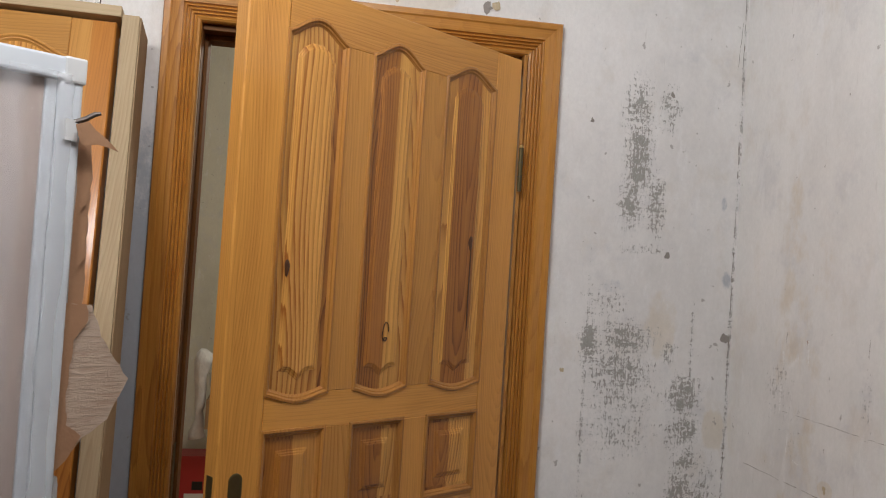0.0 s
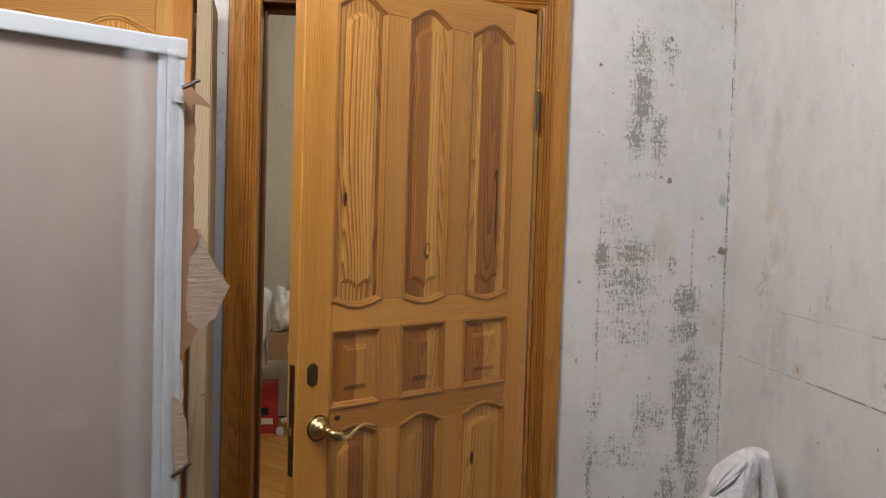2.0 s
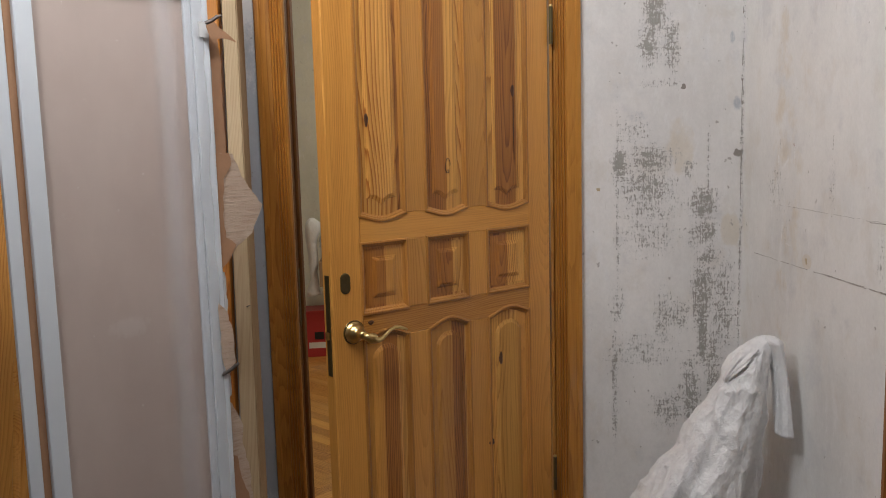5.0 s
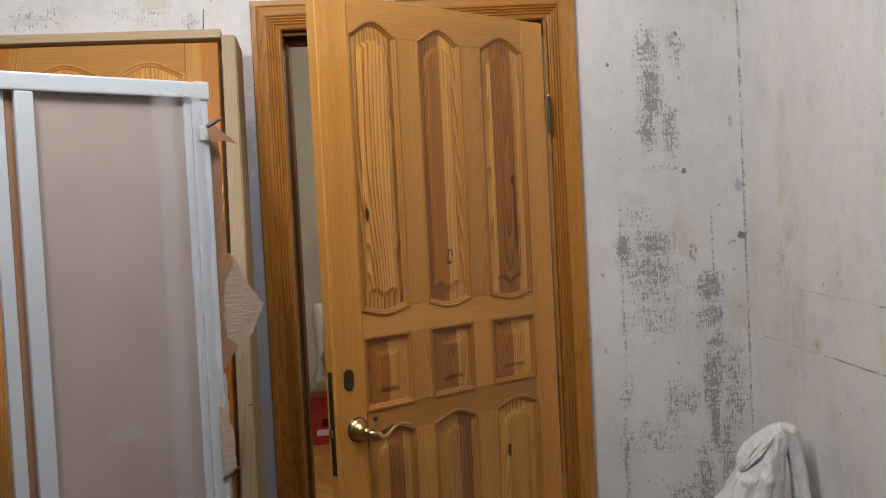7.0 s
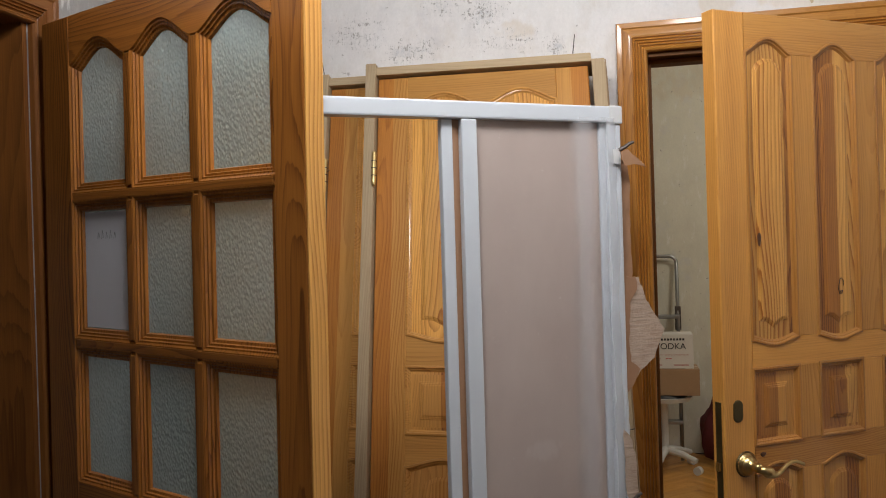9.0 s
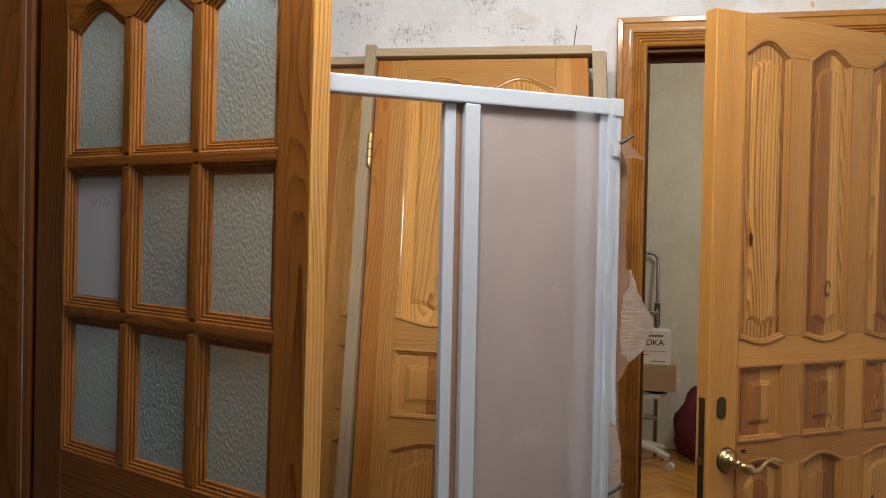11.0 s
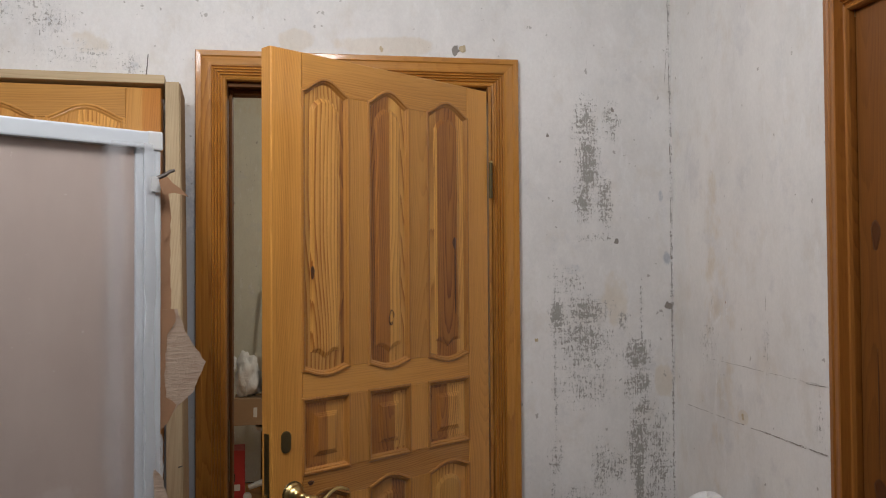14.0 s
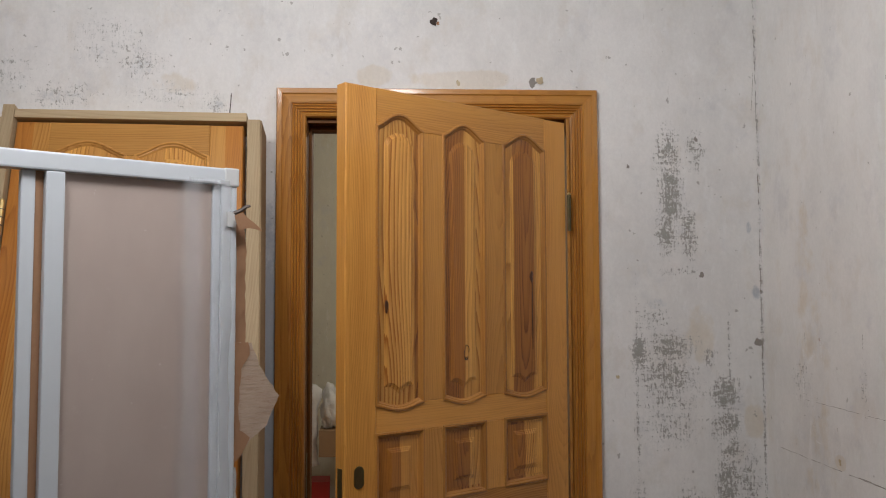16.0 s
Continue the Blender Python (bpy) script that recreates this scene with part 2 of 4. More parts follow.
    worn = n.math("ADD", worn, n.math("MULTIPLY_ADD", g, 1.5, -1.16))
    mask = n.math("MULTIPLY", n.step(worn, 0.0, 0.12), n.step(g, 0.02, 0.25))
    halo = n.math("MULTIPLY", n.step(worn, -0.75, 0.25), n.step(g, 0.05, 0.4))
    col = n.mix(n.math("MULTIPLY", halo, 0.34), col, (0.47, 0.47, 0.475))
    col = n.mix(n.math("MULTIPLY", mask, 0.80), col, n.ramp(flake, [(0.35, (0.235, 0.222, 0.195)), (0.7, (0.36, 0.345, 0.31))]))
    micro = n.math("MULTIPLY_ADD", fine, 0.22, 0.89)
    col = n.mix(1.0, col, n.add("ShaderNodeCombineColor", {0: micro, 1: micro, 2: micro}).outputs[0], "MULTIPLY")
    specks = n.step(n.noise(n.coords(offset=(9, 2, 4)), 38.0, 3.0, 0.5), 0.71, 0.745)
    col = n.mix(n.math("MULTIPLY", specks, 0.6), col, (0.30, 0.27, 0.24))
    height = n.math("SUBTRACT", n.math("MULTIPLY", fine, 0.35), mask)
    height = n.math("ADD", height, n.math("MULTIPLY", mid, 0.8))
    n.bump(height, 0.35, 0.004)
    return n.done(col, 0.82)


M["wall_back"] = plaster(
    "stripped_plaster_back", "X", (0.83, 0.812, 0.795),
    [(0.92, 1.92, 0.032, 0.07, 0.72), (0.93, 1.80, 0.030, 0.08, 0.95), (0.915, 1.675, 0.028, 0.06, 0.88), (0.98, 1.68, 0.020, 0.07, 0.80), (1.01, 1.93, 0.025, 0.05, 0.66),
     (0.956, 1.56, 0.06, 0.018, 0.52), (0.822, 1.322, 0.018, 0.048, 1.05), (0.915, 1.335, 0.065, 0.034, 0.78), (0.91, 1.225, 0.075, 0.075, 0.74), (0.864, 1.428, 0.042, 0.035, 0.56),
     (0.815, 1.20, 0.004, 0.22, 0.80), (1.04, 1.298, 0.016, 0.022, 0.78), (1.086, 1.19, 0.036, 0.040, 0.92), (1.101, 1.30, 0.005, 0.085, 0.72), (1.087, 1.094, 0.042, 0.034, 0.90),
     (1.105, 1.027, 0.018, 0.030, 0.85), (1.084, 0.90, 0.028, 0.10, 0.90), (1.150, 0.86, 0.034, 0.13, 0.72), (1.088, 0.77, 0.014, 0.085, 1.05), (0.96, 0.82, 0.022, 0.085, 0.66),
     (1.01, 0.83, 0.035, 0.04, 0.62), (0.81, 0.87, 0.022, 0.05, 0.68), (0.806, 0.60, 0.008, 0.15, 0.80), (1.05, 0.585, 0.024, 0.09, 0.90), (1.122, 0.68, 0.022, 0.10, 0.80),
     (0.978, 0.53, 0.045, 0.05, 0.72), (0.91, 1.09, 0.075, 0.05, 0.58), (0.90, 0.72, 0.09, 0.05, 0.52), (1.205, 1.3, 0.004, 0.9, 0.66), (-0.815, 2.255, 0.040, 0.06, 0.50),
     (-0.683, 2.19, 0.055, 0.042, 0.56), (-0.924, 2.09, 0.07, 0.034, 0.56), (-0.462, 2.07, 0.03, 0.03, 0.60), (-0.785, 2.27, 0.10, 0.06, 0.40), (-0.62, 2.10, 0.10, 0.03, 0.44), (-1.1, 2.16, 0.10, 0.06, 0.42)],
    creams=[(0.02, 2.16, 0.05, 0.03, 0.7), (0.30, 2.15, 0.14, 0.03, 0.7), (-0.6, 2.13, 0.08, 0.04, 0.5), (1.02, 1.38, 0.05, 0.12, 0.5), (1.17, 1.10, 0.03, 0.05, 0.6)],
    blues=[(-0.30, 0.95, 0.075, 0.56, 0.85), (-1.2, 1.2, 0.28, 0.40, 0.5), (0.878, 1.462, 0.035, 0.02, 0.36), (1.171, 1.695, 0.009, 0.02, 0.45), (1.19, 1.495, 0.013, 0.02, 0.45), (-0.815, 2.24, 0.03, 0.04, 0.34), (-0.93, 2.09, 0.07, 0.02, 0.36), (-0.68, 2.18, 0.04, 0.03, 0.34), (-0.46, 2.065, 0.03, 0.02, 0.34)])
M["wall_right"] = plaster(
    "stripped_plaster_right", "Y", (0.80, 0.79, 0.77),
    [(1.97, 1.24, 0.05, 0.07, 0.42), (1.90, 1.16, 0.03, 0.05, 0.3), (1.65, 1.27, 0.02, 0.06, 0.35), (1.42, 1.1, 0.02, 0.05, 0.4)],
    creams=[(1.9, 1.3, 0.15, 0.5, 0.42), (1.77, 1.06, 0.02, 0.015, 0.9)])
# Left and front walls: plaster colour darkened to cut bounced light.
M["wall_bounce_cut"] = plaster("plaster_darkened_for_bounce", "Y", (0.30, 0.29, 0.28), [(0, 1.5, 0.3, 0.4, 0.3)])
M["wall_far"] = plaster("cream_wallpaper", "X", (0.70, 0.68, 0.58), [(3, 1, 0.1, 0.1, 0.1)], creams=[(0.2, 2.6, 0.8, 0.2, 0.5)])


def glass_material():
    n = Nodes("pebbled_glass")
    c = n.coords((1, 1, 0.6))
    v = n.add("ShaderNodeTexVoronoi", {"Vector": c, "Scale": 210.0}, feature="SMOOTH_F1").outputs["Distance"]
    n.bump(v, 0.55, 0.004)
    return n.done((0.50, 0.63, 0.61), 0.13, Transmission_Weight=0.4, IOR=1.5)


def film_material():
    n = Nodes("clear_plastic_film")
    wrinkle = n.noise(n.coords((1, 1, 0.3)), 30.0, 4.0, 0.6)
    n.bump(wrinkle, 0.4, 0.004)
    x = n.add("ShaderNodeSeparateXYZ", {0: n.add("ShaderNodeTexCoord").outputs["Object"]}).outputs[0]
    x = n.math("ADD", x, n.math("MULTIPLY", n.math("SUBTRACT", wrinkle, 0.5), 0.03))
    fold = n.math("MULTIPLY", n.step(x, -0.135, -0.105), n.step(x, -0.070, -0.100))
    edge = n.step(x, -0.075, -0.040)
    alpha = n.math("ADD", n.math("MULTIPLY", fold, 0.22), n.math("MULTIPLY", edge, 0.28))
    return n.done((0.84, 0.86, 0.90), 0.3, Alpha=alpha)


def frosted_material():
    n = Nodes("frosted_panel")
    a = n.noise(n.coords((1, 1, 0.5)), 6.0, 4.0, 0.6)
    dust = n.step(n.noise(n.coords(offset=(2, 7, 1)), 90.0, 2.0, 0.5), 0.74, 0.78)
    scuff = n.step(n.noise(n.coords((1, 1, 1.6), (4, 1, 2)), 14.0, 6.0, 0.7), 0.62, 0.8)
    col = n.ramp(a, [(0.3, (0.44, 0.36, 0.32)), (0.7, (0.51, 0.425, 0.38))])
    col = n.mix(n.math("MULTIPLY", scuff, 0.22), col, (0.7, 0.66, 0.62))
    col = n.mix(n.math("MULTIPLY", dust, 0.3), col, (0.85, 0.85, 0.85))
    sp = n.add("ShaderNodeSeparateXYZ", {0: n.add("ShaderNodeTexCoord").outputs["Object"]})
    dx = n.math("DIVIDE", n.math("ADD", sp.outputs[0], 0.21), 0.07)
    dz = n.math("DIVIDE", n.math("SUBTRACT", sp.outputs[2], 1.035), 0.035)
    near = n.math("SUBTRACT", 1.0, n.math("SQRT", n.math("ADD", n.math("MULTIPLY", dx, dx), n.math("MULTIPLY", dz, dz))), clamp=True)
    rub = n.step(n.math("ADD", near, n.noise(n.coords((2, 2, 1)), 40.0, 5.0, 0.7)), 0.75, 1.2)
    col = n.mix(n.math("MULTIPLY", n.math("MULTIPLY", rub, n.step(near, 0.0, 0.3)), 0.16), col, (0.75, 0.72, 0.70))
    n.bump(n.noise(n.coords(), 220.0, 2.0, 0.5), 0.1, 0.001)
    return n.done(col, 0.38)


def sack_material():
    n = Nodes("white_plastic_sheet")
    c = n.coords()
    w = n.noise(c, 34.0, 5.0, 0.6, 1.2)
    pleat = n.math("ABSOLUTE", n.math("SUBTRACT", n.noise(n.coords((1.0, 1.0, 0.45)), 22.0, 3.0, 0.55, 0.8), 0.5))
    n.bump(n.math("ADD", n.math("MULTIPLY", w, 0.5), n.math("MULTIPLY", pleat, -1.6)), 0.7, 0.012)
    return n.done(n.ramp(w, [(0.3, (0.80, 0.80, 0.81)), (0.7, (0.88, 0.88, 0.885))]), 0.34, Transmission_Weight=0.0)


M["glass"], M["film"], M["frosted"], M["sack"] = glass_material(), film_material(), frosted_material(), sack_material()


from mathutils import geometry


# ---- mesh helpers ----
def part(name, bm, material, parent=None, label="", smooth=False):
    me = bpy.data.meshes.new(name)
    bmesh.ops.recalc_face_normals(bm, faces=bm.faces[:])
    bm.to_mesh(me)
    bm.free()
    for m in material if isinstance(material, (list, tuple)) else [material]:
        me.materials.append(m)
    if smooth:
        me.polygons.foreach_set("use_smooth", [True] * len(me.polygons))
    ob = new(name, me)
    if parent:
        ob.parent = parent
    if label:
        tagged(ob, label)
    return ob


def thing(name, m, label, category, group="", kind=""):
    ob = new(name)
    ob.matrix_world = m
    return tagged(ob, label, category, group, kind)


def box(x0, x1, y0, y1, z0, z1, bevel=0.0, bm=None):
    bm = bm or bmesh.new()
    r = bmesh.ops.create_cube(bm, size=1.0)
    for v in r["verts"]:
        v.co = ((x0 + x1) / 2 + v.co.x * (x1 - x0), (y0 + y1) / 2 + v.co.y * (y1 - y0), (z0 + z1) / 2 + v.co.z * (z1 - z0))
    if bevel:
        edges = list({e for v in r["verts"] for e in v.link_edges})
        bmesh.ops.bevel(bm, geom=edges, offset=bevel, segments=2, affect="EDGES", profile=0.6)
    return bm


def rod(p, q, r0, r1=None, seg=14, bm=None):
    bm = bm or bmesh.new()
    p, q = Vector(p), Vector(q)
    m = Matrix.Translation((p + q) / 2) @ (q - p).to_track_quat("Z", "Y").to_matrix().to_4x4()
    bmesh.ops.create_cone(bm, cap_ends=True, segments=seg, radius1=r0, radius2=r0 if r1 is None else r1, depth=(q - p).length, matrix=m)
    return bm


def ball(c, r, scale=(1, 1, 1), bm=None, seg=16):
    bm = bm or bmesh.new()
    bmesh.ops.create_uvsphere(bm, u_segments=seg, v_segments=seg // 2 + 2, radius=r, matrix=Matrix.Translation(c) @ Matrix.Diagonal((*scale, 1)))
    return bm


def tube(points, radii, seg=12, bm=None):
    """A round bar that follows points."""
    bm = bm or bmesh.new()
    pts = [Vector(p) for p in points]
    rings = []
    side = None
    for i, p in enumerate(pts):
        d = (pts[min(i + 1, len(pts) - 1)] - pts[max(i - 1, 0)]).normalized()
        side = (d.orthogonal() if side is None else side - d * side.dot(d)).normalized()
        up = d.cross(side)
        r = radii[i] if isinstance(radii, (list, tuple)) else radii
        rings.append([bm.verts.new(p + (side * math.cos(2 * math.pi * k / seg) + up * math.sin(2 * math.pi * k / seg)) * r) for k in range(seg)])
    for a, b in zip(rings, rings[1:]):
        for k in range(seg):
            bm.faces.new((a[k], a[(k + 1) % seg], b[(k + 1) % seg], b[k]))
    bm.faces.new(rings[0]), bm.faces.new(rings[-1])
    return bm


def inset(loop, d):
    """An x-z outline (anticlockwise seen from -y) moved inwards by d."""
    out = []
    n = len(loop)
    for i in range(n):
        p, a, b = Vector(loop[i]), Vector(loop[i - 1]), Vector(loop[(i + 1) % n])
        e, f = (p - a).normalized(), (b - p).normalized()
        ne, nf = Vector((-e.y, e.x)), Vector((-f.y, f.x))
        k = max(0.35, 1 + ne.dot(nf))
        out.append(p + (ne + nf) * d / k)
    return out


def relief(loop, steps, cap=True, back=None, bm=None):
    """Nested outlines: steps of (inset, y). The first may be closed towards the back."""
    bm = bm or bmesh.new()
    rings = []
    if back is not None:
        rings.append([bm.verts.new((p[0], back, p[1])) for p in loop])
    for d, y in steps:
        rings.append([bm.verts.new((p.x, y, p.y)) for p in inset(loop, d)])
    for a, b in zip(rings, rings[1:]):
        for i in range(len(a)):
            bm.faces.new((a[i], a[(i + 1) % len(a)], b[(i + 1) % len(a)], b[i]))
    if cap:
        last = rings[-1]
        for tri in geometry.tessellate_polygon([[v.co for v in last]]):
            bm.faces.new([last[q] for q in tri])
    return bm


def plate(loop, front, back, chamfer=0.002, bm=None):
    bm = bm or bmesh.new()
    return relief(loop, [(0, front + chamfer), (chamfer, front)], True, back, bm)


def strips(bm, cuts):
    """Board faces between the x cuts take the materials 0, 1, 2 ... in turn."""
    for x in cuts:
        bmesh.ops.bisect_plane(bm, geom=bm.verts[:] + bm.edges[:] + bm.faces[:], plane_co=(x, 0, 0), plane_no=(1, 0, 0))
    for f in bm.faces:
        f.material_index = sum(f.calc_center_median().x > x for x in cuts)
    return bm


def line_at(pts, x):
    """Height of a broken line at x."""
    for (xa, za), (xb, zb) in zip(pts, pts[1:]):
        if xa <= x <= xb and xb > xa:
            return za + (zb - za) * (x - xa) / (xb - xa)
    return pts[0][1] if x < pts[0][0] else pts[-1][1]


def slab(low, top, front, back):
    """A rail between a lower and an upper wavy line."""
    bm = bmesh.new()
    xs = sorted({round(p[0], 5) for p in low + top})
    cols = []
    for x in xs:
        a, b = line_at(low, x), line_at(top, x)
        cols.append([bm.verts.new(c) for c in ((x, back, a), (x, front + 0.0012, a), (x, front, a + 0.0012), (x, front, b - 0.0012), (x, front + 0.0012, b), (x, back, b))])
    for p, q in zip(cols, cols[1:]):
        for k in range(5):
            bm.faces.new((p[k], q[k], q[k + 1], p[k + 1]))
    bm.faces.new(cols[0]), bm.faces.new(cols[-1])
    return bm


def rect(x0, x1, z0, z1):
    return [(x0, z0), (x1, z0), (x1, z1), (x0, z1)]


def wave(x0, x1, z, h, n=14):
    return [(x0 + (x1 - x0) * i / n, z + h * max(0.0, math.sin(math.pi * i / n)) ** 1.35) for i in range(n + 1)]


# ---- joinery ----
def panel_door(parent, x0, width, height, thick, stile, cols, rows, tones, shear=None, wood_name="pine", stile_woods=()):
    """A framed door with raised panels. rows from the top: (z0, z1, foot, head): the rise of the wavy foot and head of each
    opening (0: straight). cols: openings' x ranges. tones: for each row and column the woods of the glued strips and the
    shares of the width at which they meet."""
    made = []

    def add(name, bm, mats, label="", smooth=False):
        if shear:
            bm.transform(shear)
        made.append(part(name, bm, mats, parent, label, smooth))

    x1 = x0 + width
    upright, level = M[wood_name + "_z"], M[wood_name + "_x"]
    for a, q in ((x0, 0.52), (x1 - stile, 0.48)):
        bm = plate(rect(a, a + stile, 0.0, height), 0, thick, 0.003)
        if stile_woods:
            strips(bm, [a + stile * q])
        woods = stile_woods if a == x0 else stile_woods[::-1]
        add("stile", bm, [M[w + "_z"] for w in woods] or upright)
    l, r = x0 + stile, x1 - stile
    # rails between the rows
    for k in range(len(rows) + 1):
        top = [(l, height), (r, height)]
        if k:
            z0, foot = rows[k - 1][0], rows[k - 1][2]
            top = [(l, z0)] + [p for a, b in cols for p in (wave(a, b, z0, -foot) if foot else [])] + [(r, z0)]
        low = [(l, 0.0), (r, 0.0)]
        if k < len(rows):
            z1, head = rows[k][1], rows[k][3]
            low = [(l, z1)] + [p for a, b in cols for p in (wave(a, b, z1, head) if head else [])] + [(r, z1)]
        add("rail", slab(low, top, 0.0006, thick), level)
    for j, (z0, z1, foot, head) in enumerate(rows):
        for a, b in zip(cols, cols[1:]):
            add("mullion", plate(rect(a[1], b[0], z0, z1), 0.0004, thick, 0.0015), upright)
        for i, (a, b) in enumerate(cols):
            foot_line = wave(a, b, z0, -foot) if foot else [(a, z0), (b, z0)]
            head_line = wave(a, b, z1, head) if head else [(a, z1), (b, z1)]
            loop = foot_line + list(reversed(head_line))
            # moulded bead round the opening
            add("bead", relief(loop, [(-0.0045, 0.0), (-0.003, -0.0025), (0.0015, -0.0030), (0.0035, -0.001), (0.0045, 0.0012), (0.0075, 0.0018), (0.009, 0.0040), (0.0125, 0.0066)], False), M["rim_z"] if wood_name == "pine" else level)
            woods, shares = tones[j][i]
            mats = [M[t + "_z"] for t in woods]
            cuts = [a + (b - a) * q for q in shares]
            board = relief(inset(loop, 0.009), [(0, 0.0062)], True)
            add("panel", strips(board, cuts), mats)
            w = b - a
            if z1 - z0 < 0.25:
                field = relief(rect(a + 0.011, b - 0.011, z0 + 0.014, z1 - 0.014), [(0.0, 0.0063), (0.024, 0.0058), (0.0255, 0.0042), (0.0285, 0.0040), (0.030, 0.0026), (0.033, 0.0024), (0.0345, 0.0010), (0.0375, 0.0008)], True)
            else:
                m = (a + b) / 2
                hw = w * 0.29
                t = z1 + head * 0.55 - 0.035
                q = z0 + 0.035
                shape = [(m - hw, q + 0.012), (m - hw * 0.5, q + 0.010), (m, q - 0.006), (m + hw * 0.5, q + 0.010), (m + hw, q + 0.012)]
                shape += [(m + hw, t - 0.028), (m + hw * 0.75, t - 0.012), (m + hw * 0.3, t), (m - hw * 0.3, t), (m - hw * 0.75, t - 0.012), (m - hw, t - 0.028)]
                field = relief(shape, [(-0.004, 0.0063), (-0.0028, 0.0050), (0.0, 0.0047), (0.0014, 0.0036), (0.0040, 0.0033), (0.0056, 0.0022), (0.0085, 0.0020)], True)
            add("raised_field", strips(field, cuts), mats)
    return made


def casing_piece(kind, name, outer, inner, fixed, lengths, material, parent, wall):
    """Fluted casing with mitred ends. kind: 'left', 'right' or 'head'. wall(a, h, z) places the point."""
    width = abs(inner - outer)
    prof = [(0, 0), (0, 0.017), (0.003, 0.021), (0.016, 0.022), (0.020, 0.0185), (0.036, 0.0215), (0.040, 0.022)]
    for g in range(4):
        w = 0.046 + g * 0.0085
        prof += [(w, 0.0215), (w + 0.0015, 0.0160), (w + 0.004, 0.0145), (w + 0.0065, 0.0160)]
    prof += [(0.081, 0.0205), (0.086, 0.019), (0.0895, 0.013), (0.090, 0)]
    prof = [(w / 0.090 * width, h) for w, h in prof]
    bm = bmesh.new()
    lo, hi = [], []
    for w, h in prof:
        if kind == "head":
            lo.append(bm.verts.new(wall(lengths[0] + w, h, outer - w)))
            hi.append(bm.verts.new(wall(lengths[1] - w, h, outer - w)))
        else:
            a = outer + w if kind == "left" else outer - w
            lo.append(bm.verts.new(wall(a, h, lengths[0])))
            hi.append(bm.verts.new(wall(a, h, lengths[1] - w)))
    for i in range(len(prof) - 1):
        bm.faces.new((lo[i], lo[i + 1], hi[i + 1], hi[i]))
    bm.faces.new(lo), bm.faces.new(hi)
    return part(name, bm, material, parent)


def structure(name, bm, material, label, category):
    ob = part(name, bm, material)
    return tagged(ob, label, category, kind="structure")


def wall_with_hole(axis, a0, a1, face, back, z1, hole):
    """A wall whose faces lie at face and back, with one opening (h0, h1, top)."""
    bm = bmesh.new()
    h0, h1, top = hole
    for p, q, lo, hi in ((a0, h0, 0, z1), (h1, a1, 0, z1), (h0, h1, top, z1)):
        if axis == "x":
            box(p, q, min(face, back), max(face, back), lo, hi, bm=bm)
        else:
            box(min(face, back), max(face, back), p, q, lo, hi, bm=bm)
    bmesh.ops.remove_doubles(bm, verts=bm.verts[:], dist=1e-5)
    return bm


# ---- the room ----
CEIL = 2.66
wall_back = structure("wall_back", wall_with_hole("x", -1.765, 1.33, 2.2, 2.34, CEIL, (-0.192, 0.618, 2.044)), M["wall_back"], "white plaster wall stripped of wallpaper with grey bare patches", "wall")
wall_right = structure("wall_right", wall_with_hole("y", -3.4, 2.2, 1.212, 1.33, CEIL, (0.447, 1.279, 2.02)), M["wall_right"], "stripped white plaster wall with thin slanting cracks", "wall")
wall_left = structure("wall_left", wall_with_hole("y", -3.4, 2.2, -1.640, -1.765, CEIL, (0.44, 1.345, 2.05)), M["wall_bounce_cut"], "stripped plaster wall round a wide doorway, darkened to cut bounced light", "wall")
structure("wall_front", box(-1.765, 1.33, -3.52, -3.4, 0, CEIL), M["wall_bounce_cut"], "unseen stripped plaster wall, darkened to cut bounced light", "wall")
structure("ceiling", box(-1.765, 1.33, -3.52, 2.34, CEIL, CEIL + 0.1), M["ceiling"], "unseen whitewashed ceiling, greyed to cut bounced light", "ceiling")
structure("floor", box(-1.765, 1.33, -3.52, 2.34, -0.1, 0.0), M["floor_bounce_cut"], "unseen grey-brown floor, darkened to cut bounced light", "floor")

# far room behind the door
structure("wall_far", box(-2.2, 2.2, 5.62, 5.74, 0, 2.9), M["wall_far"], "cream papered wall of the next room", "wall")
structure("wall_far_left", box(-2.3, -2.2, 2.34, 5.74, 0, 2.9), M["wall_far"], "cream papered wall of the next room", "wall")
structure("wall_far_right", box(2.2, 2.3, 2.34, 5.74, 0, 2.9), M["wall_far"], "cream papered wall of the next room", "wall")
bm = box(-2.2, -1.765, 2.24, 2.34, 0, 2.9)
box(1.33, 2.2, 2.24, 2.34, 0, 2.9, bm=bm)
box(-1.765, 1.33, 2.24, 2.34, CEIL + 0.1, 2.9, bm=bm)
structure("wall_far_front", bm, M["wall_far"], "cream papered wall of the next room", "wall")
structure("ceiling_far", box(-2.3, 2.3, 2.24, 5.74, 2.9, 3.0), M["ceiling"], "plain white ceiling of the next room", "ceiling")
floor_far = structure("floor_far", box(-2.2, 2.2, 2.34, 5.62, -0.1, -0.006), M["red_y"], "honey-coloured parquet floor of the next room", "floor")

# side room behind the left doorway; its lack of light is painted as dark walls
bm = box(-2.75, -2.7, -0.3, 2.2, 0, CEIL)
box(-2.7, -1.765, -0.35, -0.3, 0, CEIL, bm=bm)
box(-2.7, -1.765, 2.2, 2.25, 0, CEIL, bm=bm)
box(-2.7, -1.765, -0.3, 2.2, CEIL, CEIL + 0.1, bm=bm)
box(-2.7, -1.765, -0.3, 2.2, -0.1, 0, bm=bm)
structure("wall_side_room", bm, M["dark_wall"], "side room behind the doorway, its darkness put into the wall colour", "wall")

